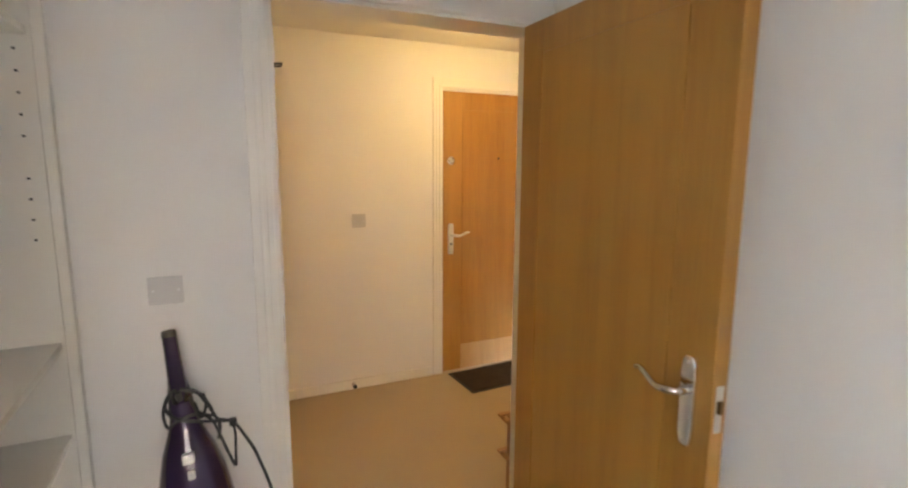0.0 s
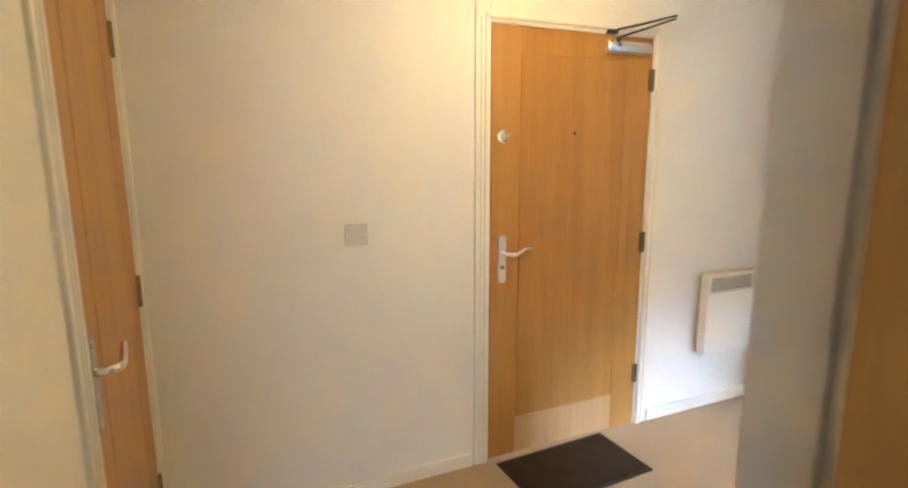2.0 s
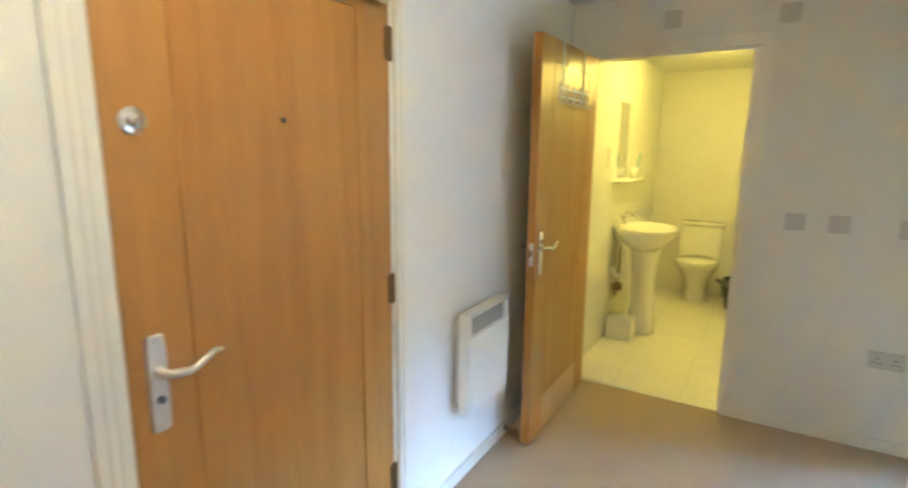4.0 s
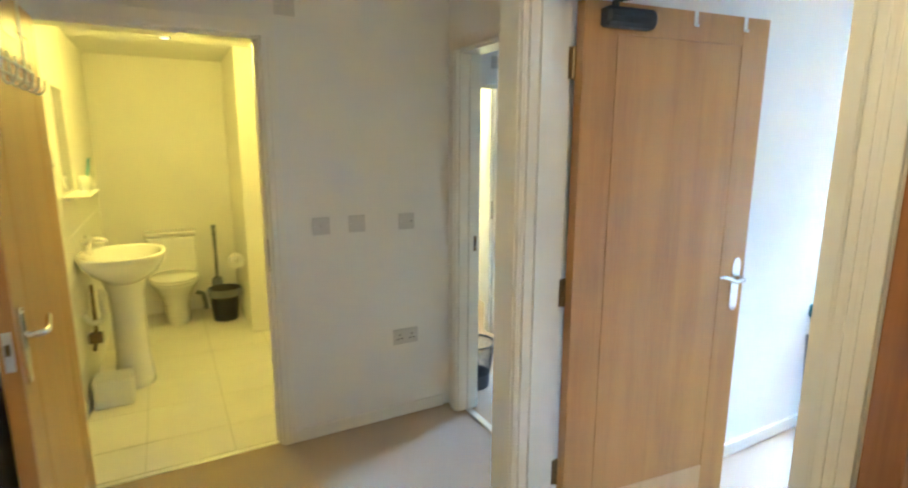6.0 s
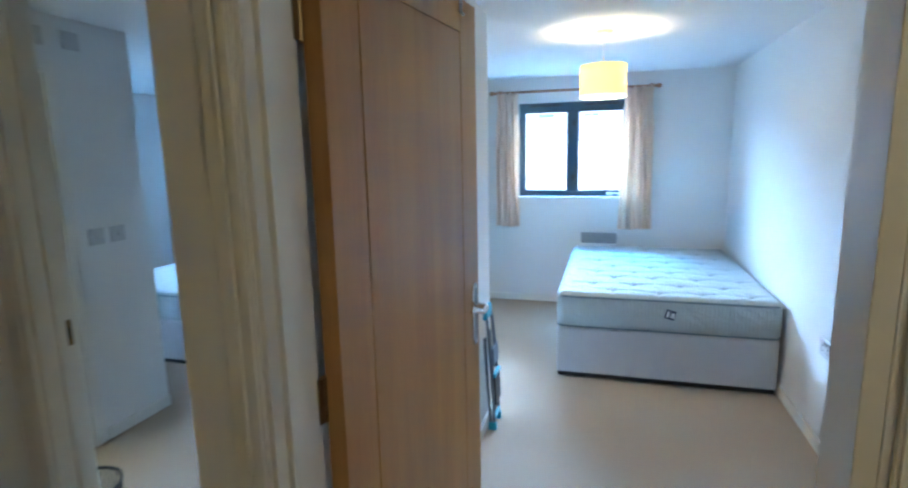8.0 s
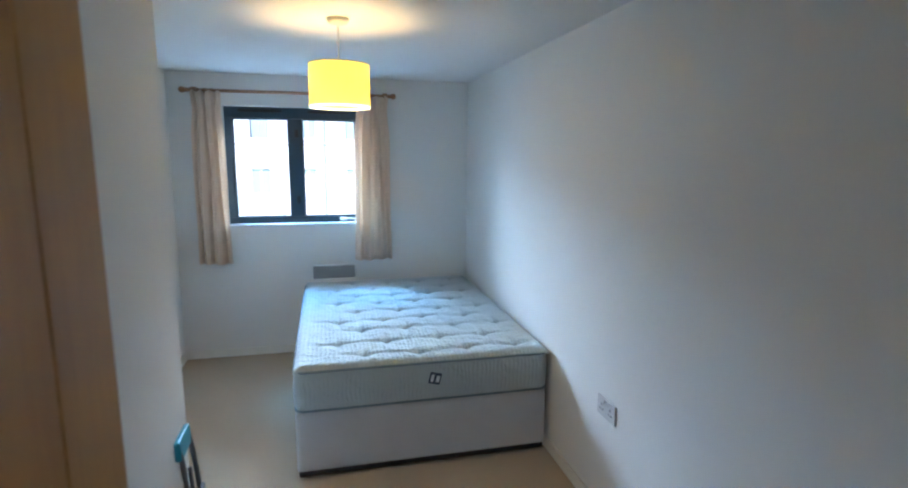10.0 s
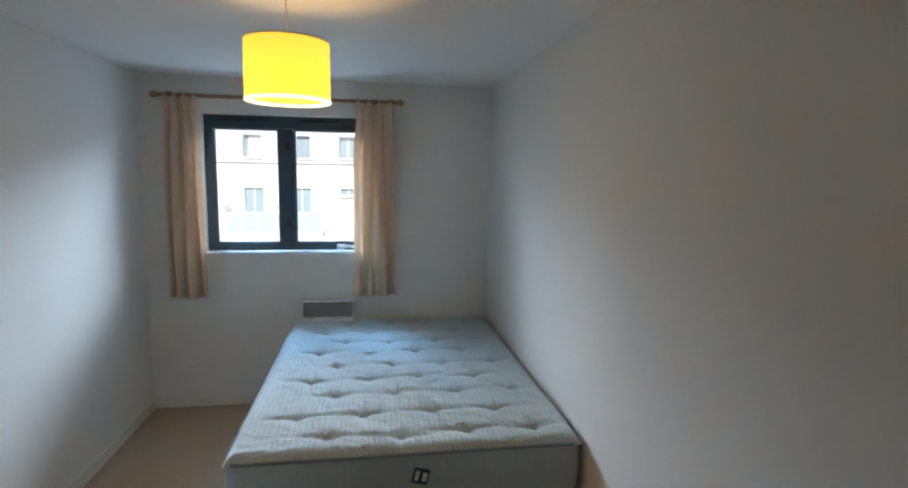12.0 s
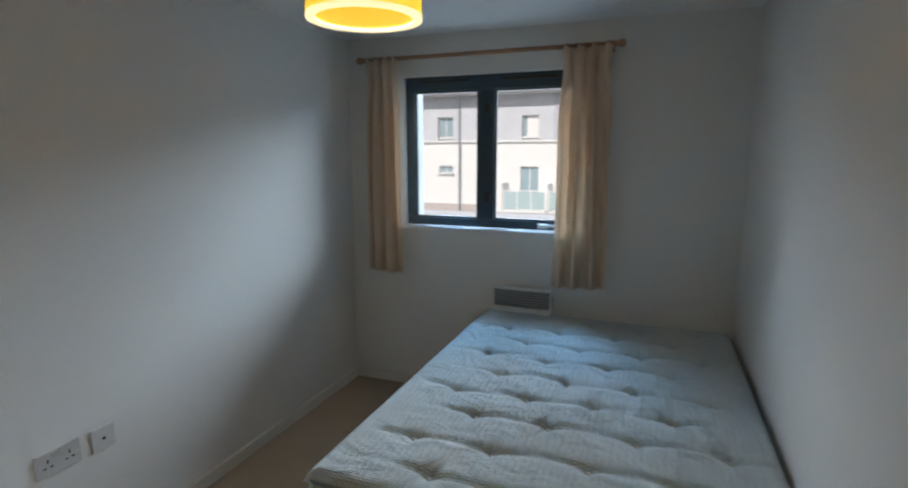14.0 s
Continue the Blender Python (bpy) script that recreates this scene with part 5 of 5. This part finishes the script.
# ---- second bedroom ----
wb = thing("waste_bin", pose(1.90, 3.78, 0), "black wire mesh waste paper bin", "waste bin")
part("rim", lathe(bmesh.new(), [(0.128, 0.285), (0.134, 0.285), (0.134, 0.296), (0.128, 0.296), (0.128, 0.285)], segments=28), M_BLACK, wb)
part("bin_base", lathe(bmesh.new(), [(0, 0.0), (0.098, 0.0), (0.104, 0.09), (0.102, 0.09), (0.096, 0.004), (0, 0.004)], segments=28), M_BLACK, wb)
bm = bmesh.new()
for k in range(44):
    a = 2 * math.pi * k / 44
    for tw in (0.5, -0.5):
        pts = [((0.104 + 0.027 * q) * math.cos(a + tw * q), (0.104 + 0.027 * q) * math.sin(a + tw * q), 0.09 + 0.196 * q) for q in (0, 0.33, 0.66, 1)]
        tube(bm, pts, 0.0011, 4)
part("wire_mesh", bm, M_MESHBIN, wb)

db = thing("divan_base", pose(0, 0, 0), "grey fabric divan base in the second bedroom", "bed base")
part("base_body", boxes((3.565, 5.455, 4.42, 5.77, 0.04, 0.34), bevel=0.015), M_DIVAN, db)
part("plinth", boxes((3.575, 5.445, 4.43, 5.76, 0.012, 0.046)), M_BLACK, db, "black underside lining")
for x, y in ((3.63, 4.48), (5.39, 4.48), (3.63, 5.70), (5.39, 5.70)):
    part("castor", lathe(bmesh.new(), [(0, 0), (0.02, 0), (0.02, 0.04), (0, 0.042)], (x, y, 0), 10), M_BLACK, db)
m2 = thing("mattress", pose(0, 0, 0), "white mattress on the second bedroom's bed", "mattress")
part("mattress_body", boxes((3.555, 5.465, 4.41, 5.78, 0.342, 0.57), bevel=0.04), M_MATTRESS, m2)
part("piping", tube(bmesh.new(), [(3.553, 4.45, 0.54), (3.553, 5.74, 0.54)], 0.006, 6), M_PIPING, m2)

# ---- en-suite, seen through its open doorway ----
wall_rail = thing("towel_rail", pose(2.3, 6.35, 1.36), "slim chrome towel rail on en-suite wall", "towel rail")
part("rail", tube(bmesh.new(), [(-0.30, -0.06, 0), (0.30, -0.06, 0)], 0.012, 10), M_CHROME, wall_rail, smooth=True)
for x in (-0.28, 0.28):
    part("bracket", tube(bmesh.new(), [(x, 0, 0), (x, -0.062, 0)], 0.010, 8), M_CHROME, wall_rail, smooth=True)


# ---- outside ----
structure("ground", boxes((6.25, 900, -700, 700, -2.9, -2.6)), M_GROUND, "pale paved courtyard between the buildings", "ground")
FX = 34.0
fb = thing("apartment_building", pose(FX, 0, -2.6), "white rendered terrace with pale grey clad upper storey", "building")
ZC = 4.93
wins = [(-5.05 + 2.66 * k, k) for k in range(12)]


def band(name, z0, z1, gaps, mat, x0=0.0):
    bm = bmesh.new()
    at = -40.0
    for a, b, c, d in sorted(gaps):
        box(bm, x0, x0 + 0.4, at, a, z0, z1)
        box(bm, x0, x0 + 0.4, a, b, z0, c)
        box(bm, x0, x0 + 0.4, a, b, d, z1)
        at = b
    box(bm, x0, x0 + 0.4, at, 60.0, z0, z1)
    return part(name, bm, mat, fb)


def facade_window(gap, x, leaves, frame_mat, blind=False):
    """Frame, panes and sill set into one opening of the facade."""
    a, b, c, d = gap
    f = 0.06
    w = part("window", boxes((x, x + 0.06, a, a + f, c, d), (x, x + 0.06, b - f, b, c, d), (x, x + 0.06, a + f, b - f, c, c + f), (x, x + 0.06, a + f, b - f, d - f, d)), frame_mat, fb)
    step = (b - a - 2 * f) / leaves
    for q in range(leaves):
        p0 = a + f + q * step
        part("pane", boxes((x + 0.03, x + 0.04, p0 + 0.02, p0 + step - 0.02, c + f, d - f)), M_PANE, w)
        if q:
            part("mullion", boxes((x, x + 0.05, p0 - 0.03, p0 + 0.03, c + f, d - f)), frame_mat, w)
    if blind:
        part("blind", boxes((x + 0.012, x + 0.026, a + f, b - f - 0.22, c + f, d - f)), M_RENDER, w, "pale lowered blind")
    part("sill", boxes((x - 0.28, x, a - 0.05, b + 0.05, c - 0.07, c)), M_RENDER, w)
    return w


# french doors stand under some of the upper windows, small high lights under the rest
french = {4, 5}
upper = [(y - 0.50, y + 0.50, 5.12, 6.36) for y, k in wins]
lower = [(y - 0.56, y + 0.56, 1.02, 3.40) if k in french else (y - 0.48, y + 0.48, 2.96, 3.40) for y, k in wins]
band("lower_wall", 0.0, ZC, lower, M_RENDER)
band("upper_wall", ZC, 7.62, upper, M_CLAD, -0.08)
bm = bmesh.new()
for k in range(2):
    prof = [(-0.75, 7.62 + 0.14 * k), (6.0, 9.1 + 0.14 * k)]
    for x, z in prof:
        for y in (-40, 60):
            bm.verts.new((x, y, z))
bmesh.ops.convex_hull(bm, input=bm.verts)
part("roof", bm, M_ROOF, fb)
part("fascia", boxes((-0.79, -0.752, -40, 60, 7.52, 7.78), bevel=0.01), M_RENDER, fb, "white eaves board")
part("gutter", tube(bmesh.new(), [(-0.86, -40, 7.66), (-0.86, 60, 7.66)], 0.065, 8), M_ROOF, fb)
part("rear_block", boxes((0.4, 6.0, -40, 60, 0.0, 7.62)), M_GREY, fb)
part("string_course", boxes((-0.13, -0.002, -40, 60, ZC - 0.10, ZC - 0.002), bevel=0.01), M_RENDER, fb)
for y, k in wins:
    facade_window(upper[k], 0.10, 2, M_RENDER if k % 2 else M_ROOF, k == 5)
    facade_window(lower[k], 0.12, 2, M_RENDER)
    if k in (3, 8):
        part("cladding_panel", boxes((-0.12, -0.082, y + 0.62, y + 2.05, ZC + 0.05, 7.5)), M_CLAD2, fb, "grey cladding panel")
        part("cladding_panel", boxes((-0.12, -0.082, y + 3.28, y + 3.95, ZC + 0.05, 7.5)), M_CLAD2, fb, "grey cladding panel")
    if k in (2, 6):
        part("rainwater_pipe", tube(bmesh.new(), [(-0.16, y + 1.72, 0.0), (-0.16, y + 1.72, 6.9), (-0.7, y + 1.72, 7.55)], 0.055, 8), M_ROOF, fb)
    if k in french:
        ba = part("balcony_rail", boxes((-1.30, -1.24, y - 1.25, y + 1.25, 2.02, 2.08), (-1.30, -0.01, y - 1.25, y + 1.25, 0.78, 0.92)), M_RENDER, fb, "white balcony rail with glass panels")
        for q in range(4):
            part("post", boxes((-1.30, -1.24, y - 1.25 + q * 0.813, y - 1.19 + q * 0.813, 0.92, 2.02)), M_RENDER, ba)
        for q in range(3):
            part("pane", boxes((-1.28, -1.26, y - 1.18 + q * 0.813, y - 0.45 + q * 0.813, 0.98, 1.98)), M_BALCONY, ba, "pale glass balcony panel").visible_shadow = False
        part("screen", boxes((-1.30, -0.01, y + 1.29, y + 1.36, 0.78, 2.45), bevel=0.01), M_RENDER, ba, "white balcony dividing screen")
part("brick_plinth", boxes((-0.10, -0.002, 10.5, 15.4, 0.10, 1.05), bevel=0.01), M_BRICK, fb, "pale brown brick base")
gw = tagged(part("garden_wall", boxes((FX - 9, FX - 8.75, -40, 60, -2.6, -1.0), bevel=0.02), M_CLAD), "low pale grey garden wall before the terrace", "garden wall")

# ---- bathroom floor tiles ----
bf = thing("bathroom_floor", pose(0, 0, 0), "large cream ceramic floor tiles with grey grout", "floor", kind="structure")
part("grout_bed", boxes((-0.25, 1.64, 3.70, 6.35, 0.0, 0.0022)), M_GROUT, bf)
tile_mesh = mesh_of("tile", boxes((0.002, 0.398, 0.002, 0.398, 0.001, 0.0050), bevel=0.0012), M_TILE)
for i in range(5):
    for j in range(7):
        x, y = -0.25 + 0.4 * i - 0.10, 3.70 + 0.4 * j - 0.12
        if i == 0 or j == 0 or x + 0.4 > 1.64 or y + 0.4 > 6.35:
            x0, x1, y0, y1 = max(x + 0.002, -0.25), min(x + 0.398, 1.64), max(y + 0.002, 3.70), min(y + 0.398, 6.35)
            if x1 - x0 > 0.03 and y1 - y0 > 0.03:
                part("tile", boxes((x0, x1, y0, y1, 0.001, 0.0050), bevel=0.0012), M_TILE, bf)
            continue
        t = new("tile", tile_mesh)
        t.parent = bf
        t.location = (x, y, 0)

# ---- bathroom wall tiles behind the basin ----
tiled_wall = bpy.data.objects["wall_bathroom_side"]
wall_tile_mesh = mesh_of("tile", boxes((0.0005, 0.0035, 0.0015, 0.2985, 0.0015, 0.2485), bevel=0.0008), M_WTILE)
for i in range(8):
    for j in range(8):
        t = new("tile", wall_tile_mesh)
        t.parent = tiled_wall
        t.location = (-0.25, 3.93 + 0.3 * i, 0.006 + 0.25 * j)
